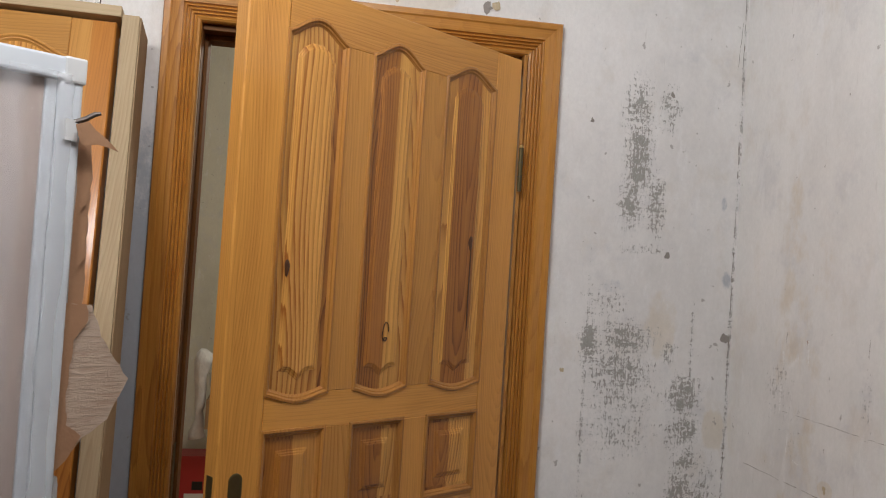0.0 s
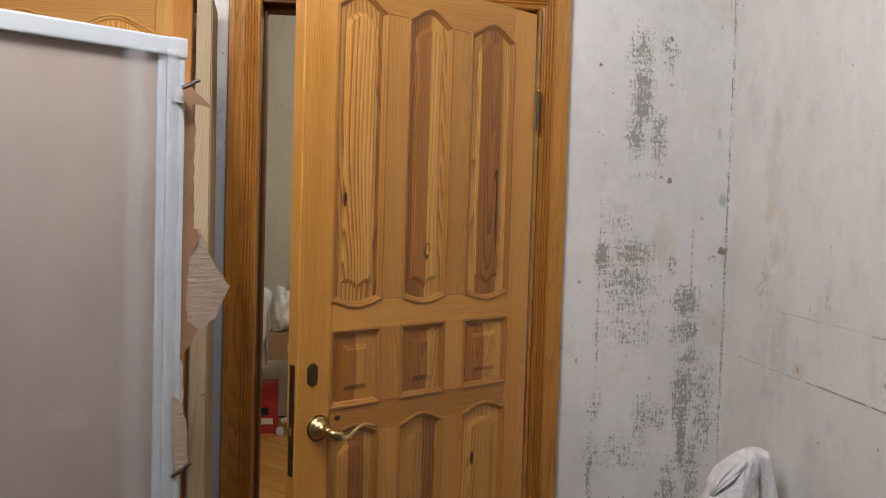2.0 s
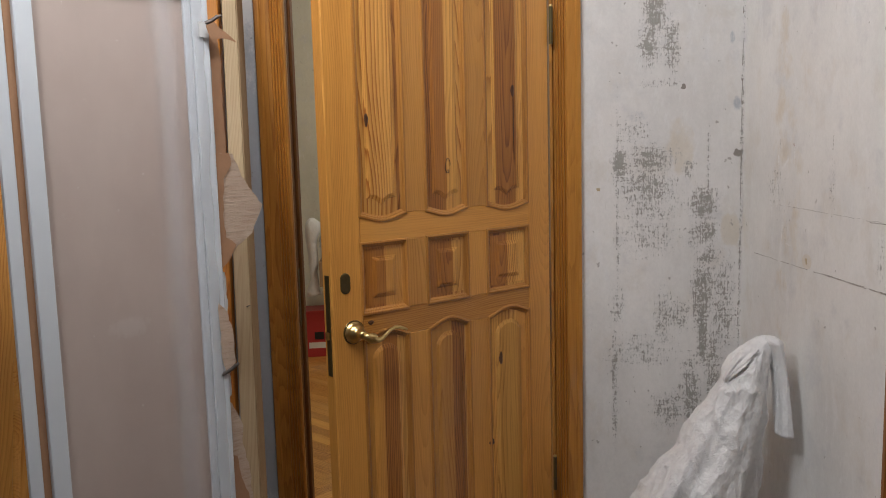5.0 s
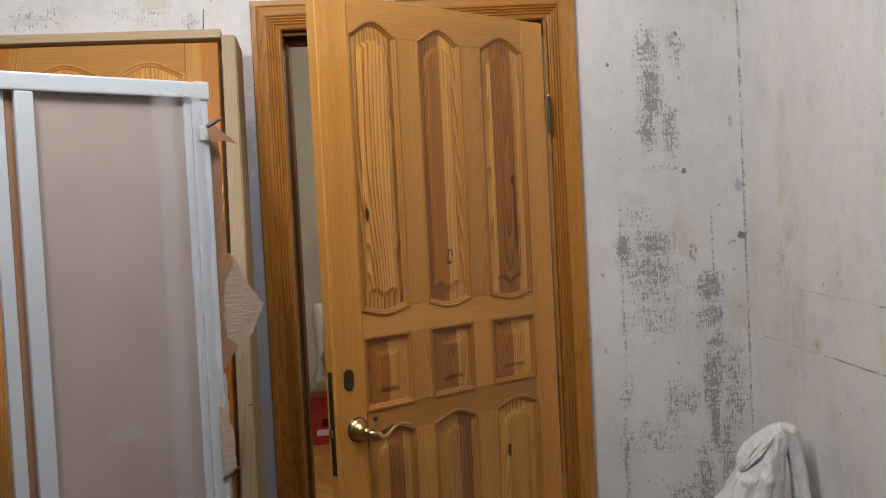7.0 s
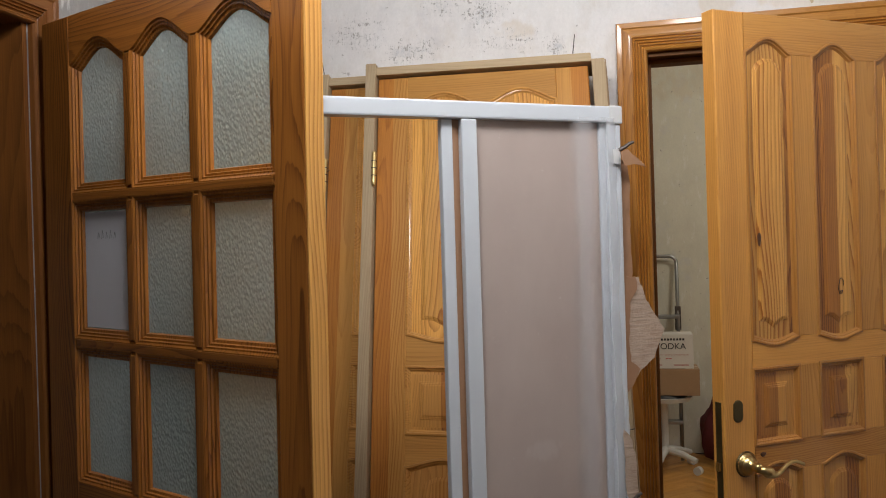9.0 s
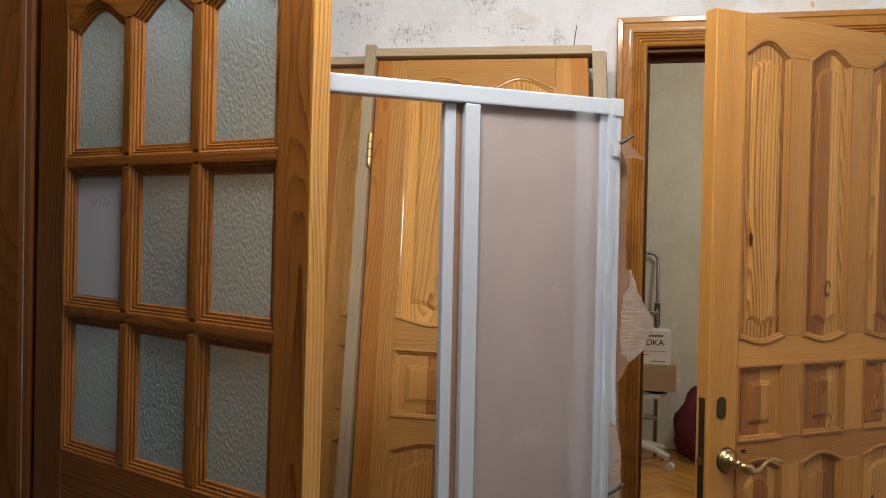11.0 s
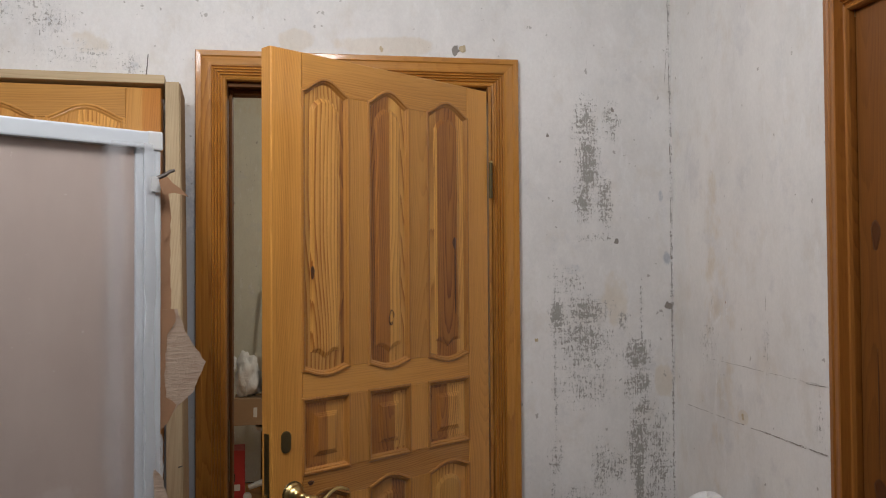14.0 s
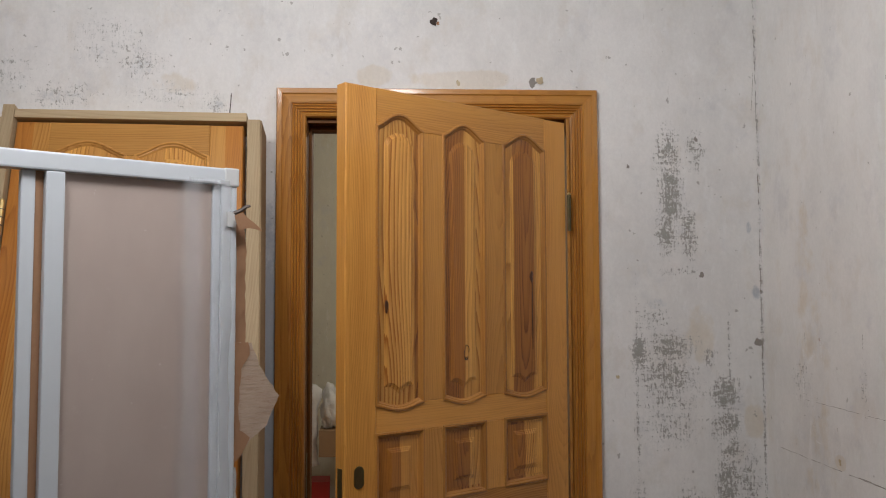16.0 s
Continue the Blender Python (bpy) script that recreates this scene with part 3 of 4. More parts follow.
# ---- doorway with the pine door ----
frame_back = thing("door_frame", pose(0, 0, 0), "varnished pine door frame with fluted mitred casing", "door frame", kind="structure")
wall_b = lambda a, h, z: (a, 2.2 - h, z)
casing_piece("left", "casing", -0.275, -0.185, 0, (0, 2.117), M["casing_z"], frame_back, wall_b)
casing_piece("right", "casing", 0.700, 0.610, 0, (0, 2.117), M["casing_z"], frame_back, wall_b)
casing_piece("head", "casing", 2.117, 2.027, 0, (-0.275, 0.700), M["casing_x"], frame_back, wall_b)
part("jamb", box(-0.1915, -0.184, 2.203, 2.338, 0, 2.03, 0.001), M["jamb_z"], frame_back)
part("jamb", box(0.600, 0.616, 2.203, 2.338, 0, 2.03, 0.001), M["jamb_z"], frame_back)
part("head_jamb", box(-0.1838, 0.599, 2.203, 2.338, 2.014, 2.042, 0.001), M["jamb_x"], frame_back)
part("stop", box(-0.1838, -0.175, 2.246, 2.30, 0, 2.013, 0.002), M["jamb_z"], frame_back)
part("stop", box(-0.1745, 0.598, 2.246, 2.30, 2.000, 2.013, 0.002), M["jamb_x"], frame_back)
part("hinge_lip", box(0.6005, 0.6095, 2.170, 2.2025, 0, 2.026, 0.001), M["casing_z"], frame_back)
part("strike_plate", box(-0.1838, -0.1825, 2.21, 2.24, 0.84, 1.02), M["bronze"], frame_back, "dark brass strike plate")

DX, DY = 0.8071, 0.5905
door_pose = Matrix(((DX, -DY, 0, 0.598), (DY, DX, 0, 2.165), (0, 0, 1, 0.012), (0, 0, 0, 1)))
door = thing("door", door_pose, "half-open varnished pine door with arched raised panels", "door")
P, L, R = "pine", "pale", "red"
tones = [[((L, R), (0.84,)), ((R, L), (0.52,)), ((L, R, L), (0.24, 0.74))],
         [((R, P), (0.52,)), ((R, L), (0.62,)), ((R, L), (0.48,))],
         [((P, R, L), (0.40, 0.74)), ((P, R, L), (0.56, 0.88)), ((L, P), (0.70,))]]
panel_door(door, -0.783, 0.780, 1.998, 0.040, 0.092,
           [(-0.691, -0.546), (-0.477, -0.332), (-0.258, -0.095)],
           [(1.205, 1.902, 0.016, 0.036), (0.950, 1.133, 0, 0), (0.235, 0.878, 0.016, 0.022)], tones)


def knot(parent, x, z, w, h, y):
    bm = bmesh.new()
    loop = [(x + w * math.cos(t) * (1 + 0.2 * math.sin(3 * t + x * 9)), z + h * math.sin(t)) for t in [2 * math.pi * i / 14 for i in range(14)]]
    relief(loop, [(0, y + 0.0015), (min(w, h) * 0.4, y)], True, None, bm)
    part("knot", bm, M["knot"], parent)


knot(door, -0.660, 1.447, 0.006, 0.017, 0.0002)
knot(door, -0.149, 1.530, 0.007, 0.018, 0.0002)
knot(door, -0.147, 1.430, 0.0022, 0.11, 0.0002)
knot(door, -0.212, 0.748, 0.007, 0.020, 0.0002)
knot(door, -0.255, 0.500, 0.010, 0.010, -0.0012)
knot(door, -0.668, 0.925, 0.009, 0.006, -0.001)
for z in (1.724, 0.335):
    hinge = part("hinge", rod((0.003, -0.008, z - 0.054), (0.003, -0.008, z + 0.054), 0.0058), M["bronze"], door, "brass butt hinge")
    for k in (-0.018, 0.018):
        part("knuckle", rod((0.003, -0.008, z + k - 0.0008), (0.003, -0.008, z + k + 0.0008), 0.0066), M["nail"], hinge)
    part("finial", ball((0.003, -0.008, z + 0.057), 0.0055), M["brass"], hinge)
# lock: oval cover, rose, wavy lever, edge plate
bm = bmesh.new()
loop = [(-0.742 + 0.0145 * math.cos(t), 1.037 + 0.014 * math.sin(t) + (0.013 if math.sin(t) > 0 else -0.013)) for t in [2 * math.pi * (i + 0.5) / 24 for i in range(24)]]
relief(loop, [(0, 0.0), (0.0006, -0.0022), (0.003, -0.003)], True, None, bm)
part("keyhole_cover", bm, M["bronze"], door, "tarnished oval keyhole cover")
handle = part("door_handle", rod((-0.722, 0.0, 0.908), (-0.722, -0.004, 0.908), 0.0315, 0.0300, 32), M["bronze"], door, "wavy brass lever handle")
bm = bmesh.new()
turned = [(0.0285, 0.0040), (0.0275, 0.0080), (0.0240, 0.0090), (0.0235, 0.0120), (0.0215, 0.0170), (0.0165, 0.0220), (0.0120, 0.0260), (0.0105, 0.0330), (0.0115, 0.0420), (0.0080, 0.0500), (0.0, 0.0520)]
rings = [[bm.verts.new((-0.722 + r * math.cos(2 * math.pi * k / 28), -h, 0.908 + r * math.sin(2 * math.pi * k / 28))) for k in range(28)] for r, h in turned[:-1]]
for a, b in zip(rings, rings[1:]):
    for k in range(28):
        bm.faces.new((a[k], a[(k + 1) % 28], b[(k + 1) % 28], b[k]))
bm.faces.new(rings[-1])
part("rose", bm, M["brass"], handle, smooth=True)
part("hub", ball((-0.700, -0.050, 0.897), 0.0135, (1.25, 0.9, 1), seg=20), M["brass"], handle, smooth=True)
lever = [(-0.722, -0.045, 0.906), (-0.708, -0.050, 0.900), (-0.694, -0.052, 0.893), (-0.682, -0.053, 0.890), (-0.670, -0.053, 0.893), (-0.658, -0.053, 0.901), (-0.645, -0.053, 0.910), (-0.630, -0.053, 0.915), (-0.614, -0.052, 0.913), (-0.600, -0.051, 0.907), (-0.590, -0.050, 0.903)]
part("lever", tube(lever, [0.0095, 0.0115, 0.0105, 0.0075, 0.0058, 0.0048, 0.0045, 0.0045, 0.0045, 0.0042, 0.0035]), M["brass"], handle, smooth=True)
part("edge_plate", box(-0.7845, -0.783, 0.010, 0.030, 0.80, 1.06, 0.0005), M["bronze"], door, "dark lock plate in the door edge")
part("latch", box(-0.792, -0.7846, 0.014, 0.026, 0.895, 0.915, 0.002), M["brass"], door)
# black loop drawn on the middle panel
loop = [(-0.398 + 0.008 * math.cos(t) * (1 + 0.3 * math.sin(2 * t)), 0.0008, 1.323 + 0.020 * math.sin(t)) for t in [2 * math.pi * i / 20 for i in range(19)]]
loop += [(-0.400, 0.0008, 1.310), (-0.405, 0.0008, 1.303)]
part("pen_mark", tube(loop, 0.0009, 6), M["ink"], door, "small loop drawn in black pen")

# ---- right-hand doorway ----
frame_right = thing("door_frame", pose(0, 0, 0), "brown-stained pine door frame in the plaster wall", "door frame", kind="structure")
wall_r = lambda a, h, z: (1.212 - h, a, z)
casing_piece("right", "casing", 1.357, 1.274, 0, (0, 2.10), M["brown_z"], frame_right, wall_r)
casing_piece("left", "casing", 0.352, 0.442, 0, (0, 2.10), M["brown_z"], frame_right, wall_r)
casing_piece("head", "casing", 2.10, 2.012, 0, (0.352, 1.357), M["brown_y"], frame_right, wall_r)
part("jamb", box(1.256, 1.328, 1.263, 1.278, 0, 2.018), M["brown_z"], frame_right)
part("jamb", box(1.256, 1.328, 0.448, 0.463, 0, 2.018), M["brown_z"], frame_right)
part("head_jamb", box(1.256, 1.328, 0.464, 1.262, 2.0, 2.018), M["brown_y"], frame_right)
part("lining", box(1.2122, 1.2555, 1.2768, 1.2788, 0, 2.0), M["brown_z"], frame_right)
side_door = thing("door", Matrix(((0, 1, 0, 1.2135), (-1, 0, 0, 1.2765), (0, 0, 1, 0.01), (0, 0, 0, 1))), "closed brown-stained pine door in its frame", "door")
B_ = "dark"
panel_door(side_door, 0.0, 0.826, 2.006, 0.04, 0.11, [(0.110, 0.390), (0.436, 0.716)],
           [(1.15, 1.82, 0.014, 0.03), (0.25, 0.95, 0.014, 0.03)], [[((B_,), ()), ((B_,), ())]] * 2, wood_name="dark")
knot(side_door, 0.055, 1.52, 0.017, 0.035, -0.001)
knot(side_door, 0.055, 0.99, 0.022, 0.033, -0.001)
knot(side_door, 0.056, 1.16, 0.002, 0.13, -0.001)

# ---- left doorway with the glazed door ----
frame_left = thing("door_frame", pose(0, 0, 0), "dark brown wooden door frame of a wide doorway", "door frame", kind="structure")
wall_l = lambda a, h, z: (-1.640 + h, a, z)
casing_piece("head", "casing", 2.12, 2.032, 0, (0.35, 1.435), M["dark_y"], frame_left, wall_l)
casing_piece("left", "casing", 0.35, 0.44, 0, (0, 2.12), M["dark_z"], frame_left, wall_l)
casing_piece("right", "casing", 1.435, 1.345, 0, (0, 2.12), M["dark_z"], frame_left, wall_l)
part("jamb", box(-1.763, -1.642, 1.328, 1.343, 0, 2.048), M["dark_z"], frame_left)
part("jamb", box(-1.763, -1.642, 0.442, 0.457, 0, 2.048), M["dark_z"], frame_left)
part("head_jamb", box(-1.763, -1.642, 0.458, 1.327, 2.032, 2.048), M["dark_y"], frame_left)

GX, GY = 0.9209, -0.3898
gn = math.hypot(GX, GY)
GX, GY = GX / gn, GY / gn
# hinge edge by the frame, free edge towards the room; local x runs to the free edge, the front faces the room
glazed_pose = Matrix(((GX, -GY, 0, -1.611), (GY, GX, 0, 1.339), (0, 0, 1, 0.022), (0, 0, 0, 1))) @ pose(0, 0, 0, 0, 0.7, 0)
glazed = thing("glazed_door", glazed_pose, "open brown-stained pine door with nine frosted glass panes", "door")


def glazed_door(parent, width, height, thick):
    l, r = 0.118, 0.802
    w = M["teak_z"], M["teak_x"]
    part("stile", plate(rect(0, l, 0, height), 0, thick, 0.003), w[0], parent)
    part("stile", plate(rect(r, width, 0, height), 0, thick, 0.003), w[0], parent)
    part("edge_strip", box(width + 0.0002, width + 0.003, 0.001, thick - 0.001, 0, height), M["pale_z"], parent, "pale varnished door edge")
    bar = 0.026
    pitch = (r - l) / 3
    cols = [(l + pitch * i + (bar / 2 if i else 0), l + pitch * (i + 1) - (bar / 2 if i < 2 else 0)) for i in range(3)]
    rows = [(1.594, 1.885, 0.050), (1.260, 1.570, 0), (0.928, 1.236, 0)]
    low = [(l, rows[0][1])] + [p for a, b in cols for p in wave(a, b, rows[0][1], rows[0][2])] + [(r, rows[0][1])]
    part("rail", slab(low, [(l, height), (r, height)], 0.0006, thick), w[1], parent)
    part("rail", plate(rect(l, r, 0.80, rows[2][0]), 0.0006, thick, 0.002), w[1], parent)
    part("rail", plate(rect(l, r, 0.0, 0.2), 0.0006, thick, 0.002), w[1], parent)
    part("panel", relief(rect(l, r, 0.2, 0.80), [(0, 0.012), (0.05, 0.012), (0.08, 0.003)], True, thick - 0.01), w[0], parent)
    for z0, z1 in ((1.570, 1.594), (1.236, 1.260)):
        part("glazing_bar", plate(rect(l, r, z0, z1), 0.0006, thick, 0.005), w[1], parent)
    for j, (z0, z1, h) in enumerate(rows):
        for a, b in zip(cols, cols[1:]):
            part("glazing_bar", plate(rect(a[1], b[0], z0, z1), 0.0004, thick, 0.005), w[0], parent)
        for i, (a, b) in enumerate(cols):
            head = wave(a, b, z1, h) if h else [(a, z1), (b, z1)]
            loop = [(a, z0), (b, z0)] + list(reversed(head))
            part("glazing_bead", relief(loop, [(-0.006, 0.0012), (-0.002, 0.0010), (0.002, 0.0042), (0.0055, 0.0040), (0.0075, 0.0085), (0.012, 0.0082), (0.014, 0.0120), (0.0195, 0.0125), (0.022, 0.020)], False), M["teak_z"], parent)
            pane = part("pane", relief(inset(loop, 0.018), [(0, 0.019)], True, 0.023), M["glass"], parent, "pebbled frosted glass pane")
            pane.visible_shadow = False
            if (i, j) == (0, 1):
                sheet = part("paper_sheet", relief(inset(loop, 0.024), [(0, 0.0175)], True, 0.0185), M["paper"], parent, "white paper sheet behind the pane")
                for k in range(5):
                    x = a + 0.075 + 0.016 * k
                    part("pencil_stroke", tube([(x, 0.0172, 1.485), (x + 0.004, 0.0172, 1.500 + 0.004 * (k % 2)), (x + 0.008, 0.0172, 1.487)], 0.0005, 5), M["steel"], sheet)


glazed_door(glazed, 0.884, 2.0, 0.046)

# ---- doors leaning on the wall ----
U = Vector((1, 0, -0.013)).normalized()
V = Vector((0.05, -0.34, -1.0))
V = (V - U * V.dot(U)).normalized()
W = (V + 0.069 * U)
NRM = U.cross(V)


def leaning(origin, foot):
    """Local x along the head, local z up the door, front towards the room."""
    o = Vector(origin)
    y = NRM if NRM.y > 0 else -NRM
    m = Matrix.Identity(4)
    for i in range(3):
        m[i][0], m[i][1], m[i][2], m[i][3] = U[i], y[i], -V[i], o[i] + W[i] * foot
    return m


def leaning_door(origin, label, leaf_cols, nails):
    foot = 2.115
    ob = thing("leaning_door", leaning(origin, foot), label, "door", "doors leaning on the wall")
    # the loose frame is racked out of square
    local = Matrix(((1, 0, -0.069, 0), (0, 1, 0, 0), (0, 0, 1, 0), (0, 0, 0, 1)))
    H = foot

    def add(name, bm, mat, label="", parent=ob):
        bm.transform(local)
        return part(name, bm, mat, parent, label)

    add("frame_post", box(0.025, 0.058, -0.018, 0.075, 0, H + 0.004, 0.002), M["raw_z"])
    add("frame_post", box(0.714, 0.752, -0.006, 0.085, 0, H - 0.024, 0.002), M["raw_z"])
    add("edge_board", box(0.7525, 0.7555, -0.004, 0.084, 0, H - 0.027, 0.001), M["weathered_z"], "weathered brown side of the post")
    add("frame_head", box(0.0585, 0.7135, -0.014, 0.075, H - 0.036, H - 0.008, 0.002), M["raw_x"])
    add("hinge", rod((0.0605, -0.020, H - 0.40), (0.0605, -0.020, H - 0.305), 0.0075), M["brass"], "brass butt hinge")
    add("hinge", rod((0.0605, -0.020, 0.30), (0.0605, -0.020, 0.395), 0.0075), M["brass"], "brass butt hinge")
    for z in (H - 0.40, 0.30):
        for q in (0.024, 0.048, 0.071):
            add("knuckle", rod((0.0605, -0.020, z + q - 0.0012), (0.0605, -0.020, z + q + 0.0012), 0.0083), M["nail"])
        add("finial", ball((0.0605, -0.020, z + 0.098), 0.0065), M["brass"])
        add("finial", ball((0.0605, -0.020, z - 0.003), 0.0065), M["brass"])
    k = "leaning"
    t = [((L, k), (0.5,)), ((k, L), (0.4,))], [((k, R), (0.45,)), ((k, R), (0.5,))], [((k, R), (0.55,)), ((L, k), (0.5,))]
    panel_door(ob, 0.062, 0.640, H - 0.042, 0.040, 0.096, leaf_cols,
               [(1.268, 1.970, 0.02, 0.042), (1.000, 1.178, 0, 0), (0.26, 0.912, 0.016, 0.024)], t, shear=local, wood_name="leaning", stile_woods=("amber", "leaning"))
    for x, z, dx, dz in nails:
        add("nail", rod((x, 0.01, z), (x + dx, -0.03, z + dz), 0.0016, 0.0012, 8), M["nail"])
    return ob


COLS2 = [(0.160, 0.372), (0.402, 0.604)]
leaning_door((-1.06, 2.105, 2.03), "pine panel door in its bare wooden frame leaning on the wall", COLS2, [(0.66, 2.112, 0.012, 0.05), (0.735, 1.03, 0.02, 0.0), (0.04, 0.62, -0.02, 0.004)])
leaning_door((-1.245, 2.180, 2.025), "second pine panel door in a bare frame behind the first", COLS2, [(0.03, 1.77, 0.05, 0.005), (0.03, 0.9, 0.045, 0.0), (0.035, 2.116, 0.004, 0.04)])


def board(name, a, b, width, thick, mat, label, tilt=0.0):
    """A plank from a to b, with slightly rounded edges."""
    a, b = Vector(a), Vector(b)
    z = (b - a).normalized()
    x = Vector((1, 0.15, 0.2))
    x = (x - z * x.dot(z)).normalized()
    m = Matrix((x, z.cross(x), z)).transposed().to_4x4()
    m.translation = a
    ob = part(name, box(-width / 2, width / 2, -thick / 2, thick / 2, 0, (b - a).length, 0.004), mat)
    ob.matrix_world = m
    return tagged(ob, label, "board", "loose boards")


board("board", (-0.61, 1.80, 0.02), (-1.515, 2.17, 2.12), 0.09, 0.022, M["casing_z"], "varnished pine casing board leaning on the wall")
board("board", (-0.76, 1.80, 0.02), (-1.520, 2.10, 1.82), 0.075, 0.020, M["brown_z"], "darker stained casing board leaning behind the glazed door")

# ---- white framed screen with a frosted panel ----
SX, SY = -0.7810, -0.6246
screen_pose = Matrix(((-SX, SY, 0, -0.257), (-SY, -SX, 0, 1.488), (0, 0, 1, 0.0), (0, 0, 0, 1)))
screen = thing("shower_screen", screen_pose, "white framed shower screen with a frosted pinkish panel", "shower screen")
# local x: 0 at the outer end, negative towards the room; front at negative y; the head slopes a little
SLOPE = Matrix(((1, 0, 0, 0), (0, 1, 0, 0), (0.013, 0, 1, 0), (0, 0, 0, 1)))


def sloped(bm):
    bm.transform(SLOPE)
    return bm


bm = box(-0.685, 0.0, -0.016, 0.016, 1.722, 1.757, 0.004)
bm.transform(SLOPE)
part("head_profile", bm, M["white_metal"], screen)
bm = box(-0.685, -0.002, -0.012, 0.012, 0.0, 0.055, 0.005)
part("foot_profile", bm, M["white_metal"], screen)
part("end_profile", sloped(box(-0.036, -0.001, -0.014, 0.014, 0.056, 1.7215, 0.005)), M["white_metal"], screen)
part("inner_lip", sloped(box(-0.054, -0.0365, -0.006, 0.006, 0.056, 1.7215, 0.003)), M["white_metal"], screen)
part("mullion_profile", sloped(box(-0.387, -0.353, -0.015, 0.013, 0.056, 1.7215, 0.003)), M["white_metal"], screen)
part("mullion_profile", sloped(box(-0.427, -0.402, -0.004, 0.014, 0.056, 1.7215, 0.003)), M["white_metal"], screen)
bm = sloped(box(-0.4015, -0.3875, 0.0, 0.008, 0.057, 1.7215))
part("seal", bm, M["hardboard"], screen, "brown strip between the profiles")
part("frosted_panel", sloped(box(-0.3525, -0.0545, -0.002, 0.003, 0.056, 1.7215)), M["frosted"], screen, "frosted pinkish-brown panel")
part("corner_cap", sloped(box(-0.032, 0.0022, -0.0172, 0.0172, 1.7185, 1.7585, 0.004)), M["white_plastic"], screen, "white corner cap")
# plastic film stretched over the end profile
bm = bmesh.new()
grid = {}
for i in range(12):
    for k in range(40):
        s = i / 11
        x = -0.135 + 0.138 * s
        bulge = -0.004 - 0.022 * math.sin(math.pi * s) ** 0.8
        z = 0.06 + 1.67 * k / 39
        grid[i, k] = bm.verts.new((x + 0.003 * noise.noise((k * 0.7, i, 2)), bulge + 0.004 * noise.noise((i * 0.6, k * 0.35, 5)), z))
for i in range(11):
    for k in range(39):
        bm.faces.new((grid[i, k], grid[i + 1, k], grid[i + 1, k + 1], grid[i, k + 1]))
part("film", bm, M["film"], screen, "wrinkled clear plastic film", smooth=True)


def torn(points, y, mats, name="torn_backing", thick=0.004, seed=1):
    """A ragged sheet: the corners given, with frayed edges between them."""
    rng = random.Random(seed)
    loop = []
    for p, q in zip(points, points[1:] + points[:1]):
        d = math.hypot(q[0] - p[0], q[1] - p[1])
        n = max(1, int(d / 0.012))
        for i in range(n):
            f = i / n
            j = 0.0022 if 0 < i else 0
            loop.append((p[0] + (q[0] - p[0]) * f + rng.uniform(-j, j), p[1] + (q[1] - p[1]) * f + rng.uniform(-j, j)))
    bm = relief(loop, [(0, y + 0.001), (0.0012, y)], True, y + thick)
    for f in bm.faces:
        f.material_index = 0
    part(name, bm, mats, screen, "torn brown hardboard backing")


torn([(0.0005, 1.63), (0.018, 1.635), (0.027, 1.58), (0.020, 1.54), (0.011, 1.53), (0.022, 1.50), (0.025, 1.46), (0.013, 1.44), (0.026, 1.42), (0.024, 1.38), (0.0005, 1.37)], -0.004, [M["hardboard"]], seed=2)
torn([(0.0005, 1.385), (0.040, 1.384), (0.058, 1.335), (0.075, 1.31), (0.108, 1.267), (0.078, 1.205), (0.040, 1.180), (0.018, 1.150), (0.0005, 1.135)], -0.006, [M["hardboard_face"]], seed=3)
torn([(0.0005, 1.386), (0.030, 1.385), (0.034, 1.36), (0.014, 1.33), (0.008, 1.25), (0.012, 1.20), (0.036, 1.182), (0.016, 1.148), (0.0005, 1.134)], -0.0085, [M["hardboard"]], seed=4, thick=0.002)
torn([(-0.018, 1.055), (0.002, 1.03), (0.012, 0.975), (0.014, 0.92), (-0.004, 0.895), (-0.016, 0.93)], -0.018, [M["hardboard_face"]], seed=5, thick=0.002)
torn([(0.0005, 0.825), (0.006, 0.82), (0.030, 0.765), (0.026, 0.72), (0.040, 0.66), (0.044, 0.58), (0.038, 0.40), (0.0005, 0.40)], -0.004, [M["hardboard_face"]], seed=6)
torn([(0.0005, 0.70), (0.010, 0.695), (0.022, 0.63), (0.034, 0.60), (0.030, 0.40), (0.0005, 0.40)], -0.0065, [M["hardboard"]], seed=7, thick=0.002)
torn([(0.0005, 1.125), (0.010, 1.12), (0.012, 1.08), (0.010, 0.84), (0.0005, 0.83)], 0.004, [M["white_plastic"]], seed=10, thick=0.003, name="edge_strip")
torn([(0.0005, 1.642), (0.022, 1.640), (0.027, 1.50), (0.026, 1.372), (0.0005, 1.372)], -0.001, [M["hardboard"]], seed=11, thick=0.003)
# bent nails with scraps
for z, s in ((1.668, 1), (0.905, 0.8)):
    part("nail", tube([(-0.02, -0.012, z - 0.012), (0.004, -0.020, z), (0.014 * s, -0.024, z + 0.008), (0.023 * s, -0.026, z + 0.011)], [0.0045, 0.0042, 0.004, 0.0028], 8), M["nail"], screen, "bent nail")
torn([(-0.014, 1.655), (0.004, 1.662), (0.030, 1.642), (0.052, 1.625), (0.02, 1.632), (-0.004, 1.628)], -0.030, [M["hardboard"]], seed=8, thick=0.003)
torn([(-0.034, 1.66), (-0.010, 1.662), (-0.008, 1.632), (-0.030, 1.634)], -0.019, [M["white_plastic"]], seed=9, thick=0.002, name="tape_scrap")


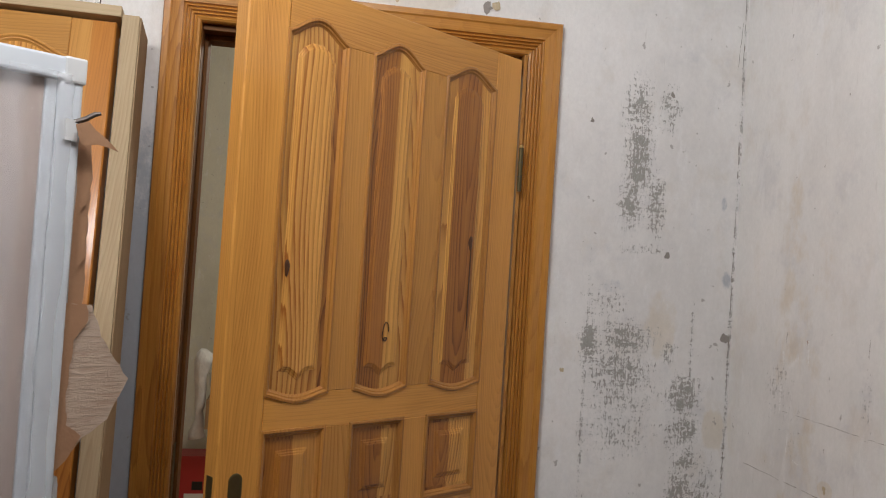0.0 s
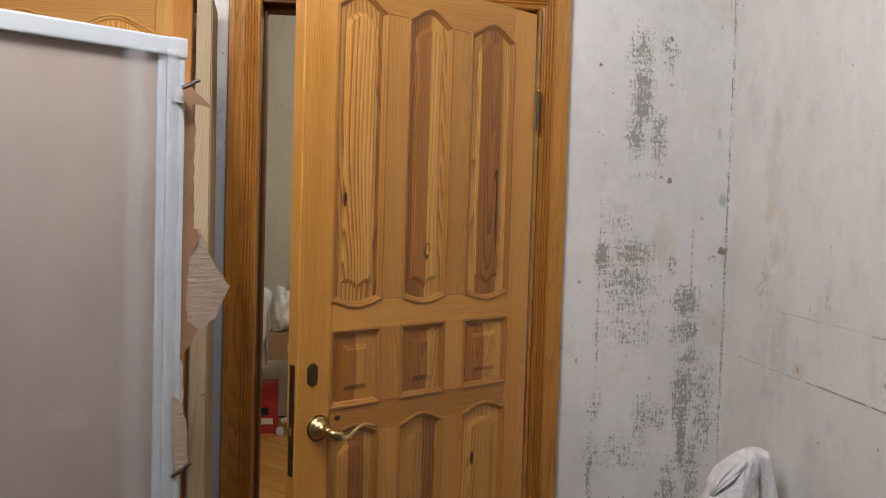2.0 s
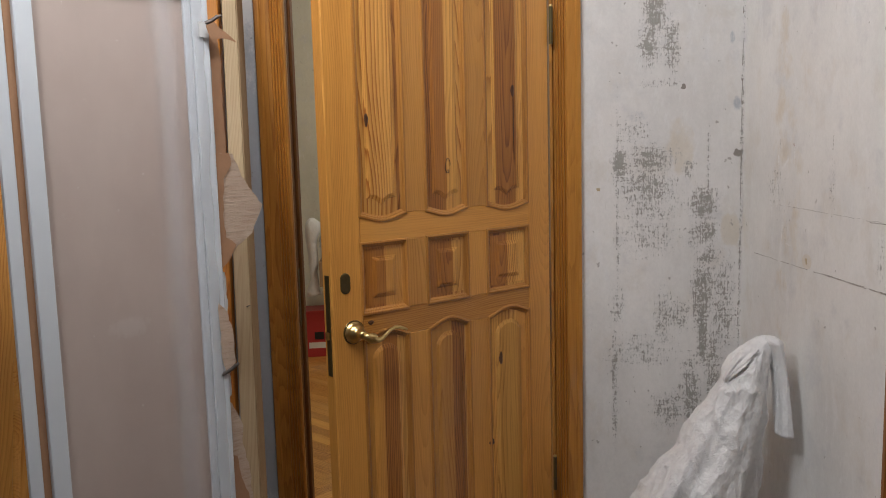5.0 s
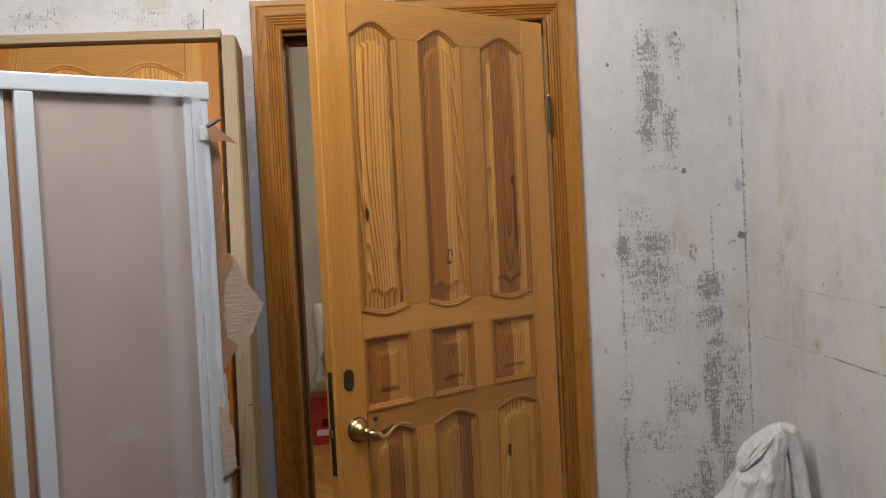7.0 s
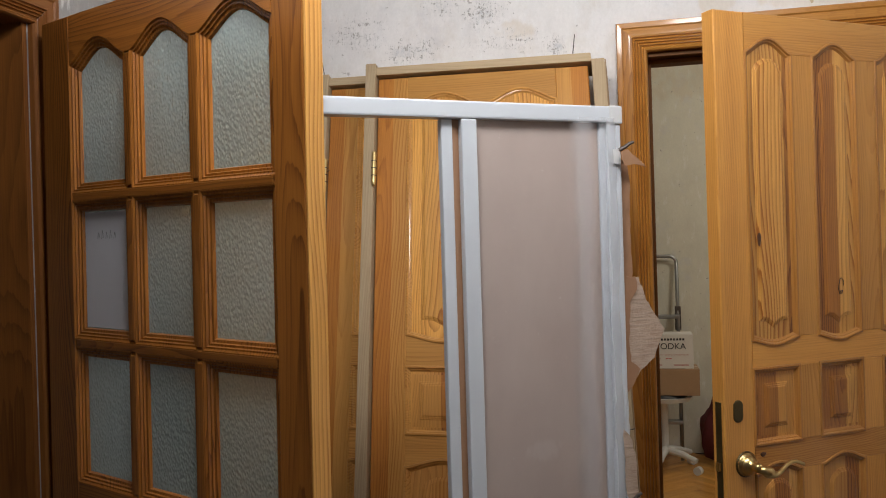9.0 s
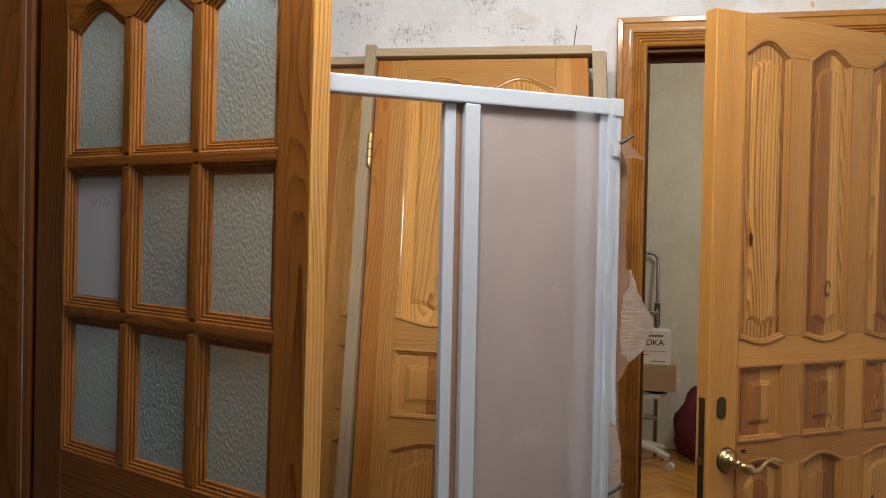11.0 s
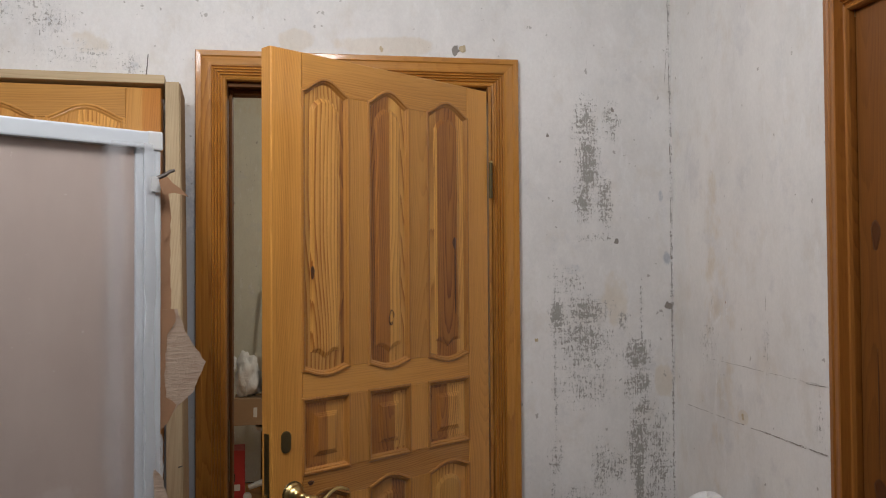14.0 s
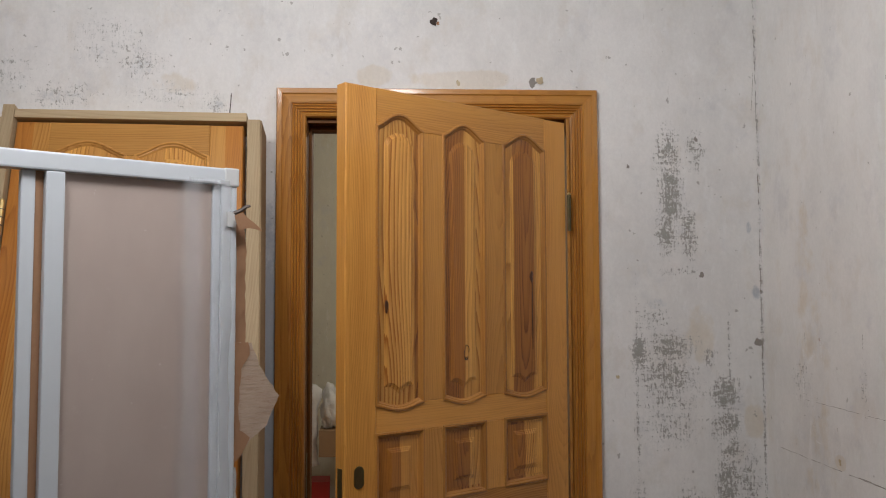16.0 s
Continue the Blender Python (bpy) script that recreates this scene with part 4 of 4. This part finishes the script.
# ---- white plastic sheet in the corner ----
def crumple(p, k):
    """Creases of thin plastic film."""
    v = 0.0
    for f, a in ((6.0, 0.5), (14.0, 0.75), (30.0, 0.42), (58.0, 0.18)):
        v += a * (0.45 - 2.2 * abs(noise.noise(p * f + Vector((k, 2.0 * k, 0)))))
    return v


def film_lump(rows, seg, centre, size, seed, amount=0.010, pleats=0.0):
    """A closed skin round a line of ellipses: centre(f) and size(f) for f from foot to top."""
    bm = bmesh.new()
    ring = []
    for k in range(rows + 1):
        f = k / rows
        c, (rx, ry) = Vector(centre(f)), size(f)
        line = []
        for i in range(seg):
            t = 2 * math.pi * i / seg
            w = 1 + pleats * (math.sin(5 * t + 0.9 + 2.2 * f) + 0.6 * math.sin(9 * t - 3.0 * f)) * min(1, 1.6 - 1.5 * f)
            p = c + Vector((rx * w * math.cos(t), ry * w * math.sin(t), 0))
            out = Vector((math.cos(t), math.sin(t), 0.15)).normalized()
            p += out * amount * crumple(Vector((p.x, p.y, p.z * 0.45)), seed) * min(1, rx / 0.05)
            line.append(bm.verts.new((min(1.205, p.x), min(2.19, p.y), max(0.002, p.z))))
        ring.append(line)
    for a, b in zip(ring, ring[1:]):
        for i in range(seg):
            bm.faces.new((a[i], a[(i + 1) % seg], b[(i + 1) % seg], b[i]))
    bm.faces.new(ring[0]), bm.faces.new(ring[-1])
    return bm


def taper(f, lo=0.0, hi=0.9):
    k = 1.0
    if f > hi:
        k = math.sqrt(max(0.0, 1 - ((f - hi) / (1.001 - hi)) ** 2))
    if f < lo:
        k = math.sqrt(max(0.0, 1 - ((lo - f) / (lo + 0.001)) ** 2))
    return k


bundle = part("plastic_sheet", film_lump(170, 150, lambda f: (0.75 + 0.368 * f, 1.773 + 0.04 * f, 0.003 + 0.852 * f),
                                         lambda f: ((0.26 * (1 - f) ** 1.15 + 0.034) * taper(f, 0, 0.96), (0.15 * (1 - f) ** 0.8 + 0.030) * taper(f, 0, 0.96)), 1.0, 0.011, 0.10), M["sack"])
tagged(bundle, "crumpled white plastic sheet over a bundle in the corner", "plastic sheet")
part("flap", film_lump(90, 80, lambda f: (1.160 - 0.010 * f - 0.018 * f ** 4, 1.765 + 0.03 * f, 0.585 + 0.272 * f),
                       lambda f: ((0.009 + 0.013 * (1 - f) ** 2 + 0.014 * f ** 3) * taper(f, 0.05, 0.93), 0.042 * taper(f, 0.05, 0.93)), 4.0, 0.007, 0.05), M["sack"], bundle)
part("curl", film_lump(60, 70, lambda f: (1.004 + 0.100 * f, 1.790 + 0.02 * f, 0.735 + 0.105 * f ** 0.7),
                       lambda f: ((0.021 + 0.006 * f) * taper(f, 0.4, 0.7), 0.036 * taper(f, 0.4, 0.7)), 7.0, 0.014, 0.12), M["sack"], bundle)

# ---- marks on the walls ----
def chip(parent, wall, a, z, r, mat, seed, name="plaster_chip", lift=0.0015):
    rng = random.Random(seed)
    bm = bmesh.new()
    rim = []
    for i in range(11):
        t = 2 * math.pi * i / 11
        q = r * rng.uniform(0.55, 1.15)
        rim.append(bm.verts.new(wall(a + q * math.cos(t), lift * rng.uniform(0.4, 1), z + q * 1.2 * math.sin(t))))
    mid = bm.verts.new(wall(a, lift, z))
    for i in range(11):
        bm.faces.new((rim[i], rim[(i + 1) % 11], mid))
    part(name, bm, mat, parent)


chip(wall_back, wall_b, 0.201, 2.331, 0.013, M["hollow"], 1, "socket_hole")
chip(wall_back, wall_b, 0.212, 2.326, 0.006, M["hardboard"], 7, "socket_hole", 0.004)
chip(wall_back, wall_b, 0.505, 2.143, 0.014, M["crack"], 2)
chip(wall_back, wall_b, 0.528, 2.150, 0.012, M["putty"], 3, lift=0.004)
chip(wall_back, wall_b, 0.275, 2.140, 0.008, M["putty"], 4)
chip(wall_back, wall_b, 0.755, 1.241, 0.006, M["putty"], 5)
chip(wall_back, wall_b, 1.190, 1.345, 0.013, M["crack"], 6)
chip(wall_back, wall_b, 1.011, 1.968, 0.008, M["crack"], 8)
chip(wall_back, wall_b, 0.797, 1.884, 0.006, M["crack"], 9)
chip(wall_back, wall_b, 1.02, 1.55, 0.008, M["crack"], 10)
chip(wall_right, wall_r, 1.772, 1.062, 0.008, M["putty"], 11)
chip(wall_right, wall_r, 1.975, 1.205, 0.006, M["ceiling"], 12)
chip(wall_right, wall_r, 1.985, 1.235, 0.007, M["ceiling"], 13)


def crack(parent, wall, p, q, width, seed, gaps=0.0, name="crack", mat="crack"):
    rng = random.Random(seed)
    bm = bmesh.new()
    n = 40
    d = Vector((q[0] - p[0], q[1] - p[1]))
    side = Vector((-d.y, d.x)).normalized()
    last = None
    for i in range(n + 1):
        f = i / n
        c = Vector(p) + d * f + side * 0.0025 * noise.noise((i * 0.4, seed, 1))
        w = width * (0.35 + 0.65 * abs(noise.noise((i * 0.5, seed, 7))) * 2)
        pair = [bm.verts.new(wall(c.x + side.x * w * s, 0.0012, c.y + side.y * w * s)) for s in (-0.5, 0.5)]
        if last and rng.random() >= gaps:
            bm.faces.new((last[0], last[1], pair[1], pair[0]))
        last = pair
    part(name, bm, M[mat], parent)


crack(wall_right, wall_r, (2.105, 1.042), (1.390, 1.037), 0.0020, 1, 0.08)
crack(wall_right, wall_r, (1.945, 1.199), (1.388, 1.194), 0.0013, 2, 0.15)
crack(wall_right, wall_r, (1.952, 1.338), (1.948, 1.303), 0.012, 20, 0.25, "filler_smear", "ceiling_white")
crack(wall_right, wall_r, (1.955, 1.258), (1.956, 1.191), 0.012, 21, 0.25, "filler_smear", "ceiling_white")
crack(wall_right, wall_r, (1.917, 1.151), (1.923, 1.102), 0.010, 22, 0.25, "filler_smear", "ceiling_white")
crack(wall_right, wall_r, (1.854, 1.370), (1.851, 1.316), 0.012, 23, 0.25, "filler_smear", "ceiling_white")
crack(wall_right, wall_r, (1.926, 1.301), (1.888, 1.328), 0.016, 24, 0.25, "filler_smear", "ceiling_white")
crack(wall_right, wall_r, (1.939, 1.382), (1.943, 1.356), 0.004, 25, 0.25, "crack", "crack")
crack(wall_right, wall_r, (1.647, 1.390), (1.649, 1.353), 0.003, 26, 0.25, "crack", "crack")
crack(wall_right, wall_r, (1.860, 1.370), (1.855, 1.362), 0.008, 27, 0.25, "crack", "hardboard")
crack(wall_right, wall_r, (1.897, 1.096), (1.866, 1.091), 0.006, 28, 0.25, "filler_smear", "ceiling_white")
crack(wall_right, wall_r, (1.473, 1.191), (1.402, 1.193), 0.0030, 31)
crack(wall_right, wall_r, (1.687, 1.041), (1.394, 1.039), 0.0034, 32, 0.05)
crack(wall_back, wall_b, (1.200, 2.45), (1.203, 1.95), 0.003, 3, 0.35)
crack(wall_back, wall_b, (1.196, 2.18), (1.188, 2.06), 0.002, 6, 0.1)
crack(wall_back, wall_b, (1.203, 1.98), (1.203, 1.20), 0.004, 4, 0.5)
crack(wall_back, wall_b, (1.205, 1.10), (1.200, 0.80), 0.003, 5, 0.3)

# ---- next room: swivel stool with cartons, ladder, bags ----
stool = thing("swivel_stool", pose(-0.13, 5.16, 0), "white swivel stool with a black seat on castors", "stool")
part("seat_rim", rod((0, 0, 0.452), (0, 0, 0.478), 0.165, 0.175, 40), M["white_plastic"], stool, smooth=False)
part("cushion", rod((0, 0, 0.4785), (0, 0, 0.498), 0.150, 0.135, 40), M["black_vinyl"], stool)
part("column", rod((0, 0, 0.10), (0, 0, 0.451), 0.022), M["white_plastic"], stool)
for k in range(5):
    t = radians(-30 + 72 * k)
    c, s = math.cos(t), math.sin(t)
    leg = part("leg", tube([(0.02 * c, 0.02 * s, 0.13), (0.12 * c, 0.12 * s, 0.112), (0.215 * c, 0.215 * s, 0.085)], [0.026, 0.021, 0.016], 10), M["white_plastic"], stool)
    part("castor", rod((0.222 * c - 0.018 * s, 0.222 * s + 0.018 * c, 0.026), (0.222 * c + 0.018 * s, 0.222 * s - 0.018 * c, 0.026), 0.026, seg=18), M["white_plastic"], leg, "white twin castor")
box_brown = part("cardboard_box", box(-0.255, 0.255, -0.11, 0.11, 0, 0.165, 0.004), M["cardboard"])
box_brown.matrix_world = pose(-0.172, 5.13, 0.4985, 0, 0, 1.5)
tagged(box_brown, "closed brown cardboard box on the stool", "box")
part("box_label", box(-0.135, -0.112, -0.1125, -0.1105, 0.05, 0.11), M["carton"], box_brown)
part("packing_tape", box(-0.256, 0.256, -0.02, 0.02, 0.1651, 0.1658), M["hardboard_face"], box_brown)
carton = part("drink_carton", box(-0.15, 0.15, -0.08, 0.08, 0, 0.215, 0.003), M["carton"])
carton.matrix_world = pose(-0.10, 5.12, 0.6645, 0, 0, 2)
tagged(carton, "white printed drink carton with dark lettering on the box", "carton")


def lettering(text, parent, x, y, z, size, mat):
    cu = bpy.data.curves.new("lettering", "FONT")
    cu.body, cu.size, cu.extrude, cu.align_x = text, size, 0.0006, "CENTER"
    tmp = bpy.data.objects.new("lettering", cu)
    scene.collection.objects.link(tmp)
    me = bpy.data.meshes.new_from_object(tmp.evaluated_get(bpy.context.evaluated_depsgraph_get()))
    bpy.data.objects.remove(tmp)
    me.materials.clear()
    me.materials.append(mat)
    ob = new("lettering", me)
    ob.parent = parent
    ob.matrix_local = pose(x, y, z, 90, 0, 0)
    return ob


lettering("VODKA", carton, 0.012, -0.0812, 0.122, 0.054, M["ink"])
bm = bmesh.new()
for k in range(11):
    box(-0.10 + 0.0185 * k, -0.087 + 0.0185 * k, -0.0812, -0.0802, 0.176, 0.189, bm=bm)
part("print_bar", bm, M["ink"], carton)
for k, (x, z, w, h) in enumerate(((-0.10, 0.06, 0.05, 0.004), (-0.10, 0.045, 0.04, 0.004), (-0.02, 0.06, 0.04, 0.004), (0.03, 0.02, 0.09, 0.005), (-0.10, 0.085, 0.22, 0.002), (-0.10, 0.02, 0.06, 0.005))):
    part("print_bar", box(x, x + w, -0.0812, -0.0802, z, z + h), M["red_card"], carton)
for k in range(4):
    part("print_bar", box(-0.1512, -0.1502, -0.05, 0.03, 0.03 + 0.04 * k, 0.045 + 0.04 * k), M["steel"], carton)

ladder = thing("step_ladder", pose(-0.145, 5.50, 0), "folded grey tubular step ladder leaning on the wall", "ladder")
arch = [(-0.125, -0.14, 0.01), (-0.125, 0.06, 1.30)]
arch += [(-0.125 + 0.05 * (1 - math.cos(t)), 0.064, 1.31 + 0.05 * math.sin(t)) for t in [math.pi / 2 * i / 6 for i in range(7)]]
arch += [(0.075 + 0.05 * math.sin(t), 0.064, 1.31 + 0.05 * math.cos(t)) for t in [math.pi / 2 * i / 6 for i in range(7)]]
arch += [(0.125, 0.06, 1.30), (0.125, -0.14, 0.01)]
part("rail_tube", tube(arch, 0.0125), M["steel"], ladder, smooth=True)
for k in range(4):
    z = 0.25 + 0.23 * k
    y = -0.14 + 0.155 * z
    part("tread", box(-0.135, 0.135, y - 0.06, y + 0.005, z, z + 0.025, 0.005), M["steel"], ladder)
part("hinge_sleeve", box(0.105, 0.145, 0.0, 0.03, 0.86, 1.02, 0.005), M["nail"], ladder)


def lump(name, c, r, mat, label, category, seed, amp=0.25, n=22, flat=True):
    bm = bmesh.new()
    bmesh.ops.create_icosphere(bm, subdivisions=4, radius=1.0)
    for v in bm.verts:
        d = v.co.normalized()
        k = 1 + amp * noise.noise(d * 1.7 + Vector((seed, 0, 0))) + amp * 0.4 * noise.noise(d * 5 + Vector((0, seed, 0)))
        p = Vector((d.x * r[0], d.y * r[1], d.z * r[2])) * k
        v.co = (p.x, p.y, max(p.z, -r[2] * 0.85) + r[2] * 0.85)
    ob = part(name, bm, mat, smooth=True)
    ob.matrix_world = Matrix.Translation(c)
    return tagged(ob, label, category)


lump("fabric_bag", (0.29, 5.36, -0.004), (0.180, 0.16, 0.258), M["maroon"], "slumped maroon fabric bag on the parquet floor", "bag", 4)
lump("plastic_bag", (-0.345, 5.13, 0.6645), (0.075, 0.09, 0.15), M["sack"], "crumpled translucent plastic bag on the cardboard box", "bag", 9, 0.4)
red = part("red_box", box(-0.10, 0.10, -0.10, 0.10, 0, 0.315, 0.004), M["red_card"])
red.matrix_world = pose(-0.475, 5.26, -0.0005, 0, 0, 4)
tagged(red, "red printed box on the parquet floor", "box")
part("print_bar", box(-0.06, 0.07, -0.1015, -0.0995, 0.06, 0.10), M["carton"], red)
part("print_bar", box(-0.02, 0.04, -0.1015, -0.1005, 0.12, 0.17), M["ink"], red)
# knotted white bag hanging from the box
bm = tube([(0, 0, 0.0), (-0.005, 0, 0.03), (0.002, 0, 0.10), (0.0, 0, 0.15), (0.004, 0, 0.19), (0.0, 0, 0.27), (-0.006, 0, 0.36), (0.004, 0, 0.43), (0.010, 0, 0.48), (0.005, 0, 0.51)],
          [0.05, 0.045, 0.028, 0.020, 0.030, 0.032, 0.036, 0.050, 0.046, 0.018], 18)
for v in bm.verts:
    v.co += Vector((0.012 * noise.noise(v.co * 22), 0.012 * noise.noise(v.co * 22 + Vector((5, 0, 0))), 0.01 * noise.noise(v.co * 18)))
knotted = part("knotted_bag", bm, M["sack"], smooth=True)
knotted.matrix_world = pose(-0.472, 5.12, 0.43)
tagged(knotted, "white knotted plastic bag hanging beside the cardboard box", "bag")

# ---- parquet blocks of the next room, laid in herringbone ----
bw, bl = 0.07, 0.35
block = part("parquet_block", box(0.0006, bl - 0.0006, 0.0006, bw - 0.0006, -0.005, 0.0, 0.0), M["pale_x"], floor_far).data
TURN45 = Matrix.Translation((-0.2, 3.9, 0)) @ pose(0, 0, 0, 0, 0, 45)
count = 0
for m in range(-8, 9):
    for k in range(-40, 41):
        x, y = k * bw - m * bl, k * bw + m * bl
        for place in (pose(x, y, 0), pose(x + bw, y + bw, 0, 0, 0, 90)):
            at = TURN45 @ place
            mid = at @ Vector((bl / 2, bw / 2, 0))
            if -0.62 < mid.x < 0.45 and 2.62 < mid.y < 5.5 and count < 290:
                ob = new("parquet_block", block)
                ob.parent = floor_far
                ob.matrix_local = at
                count += 1
bpy.data.objects.remove(bpy.data.objects["parquet_block"])
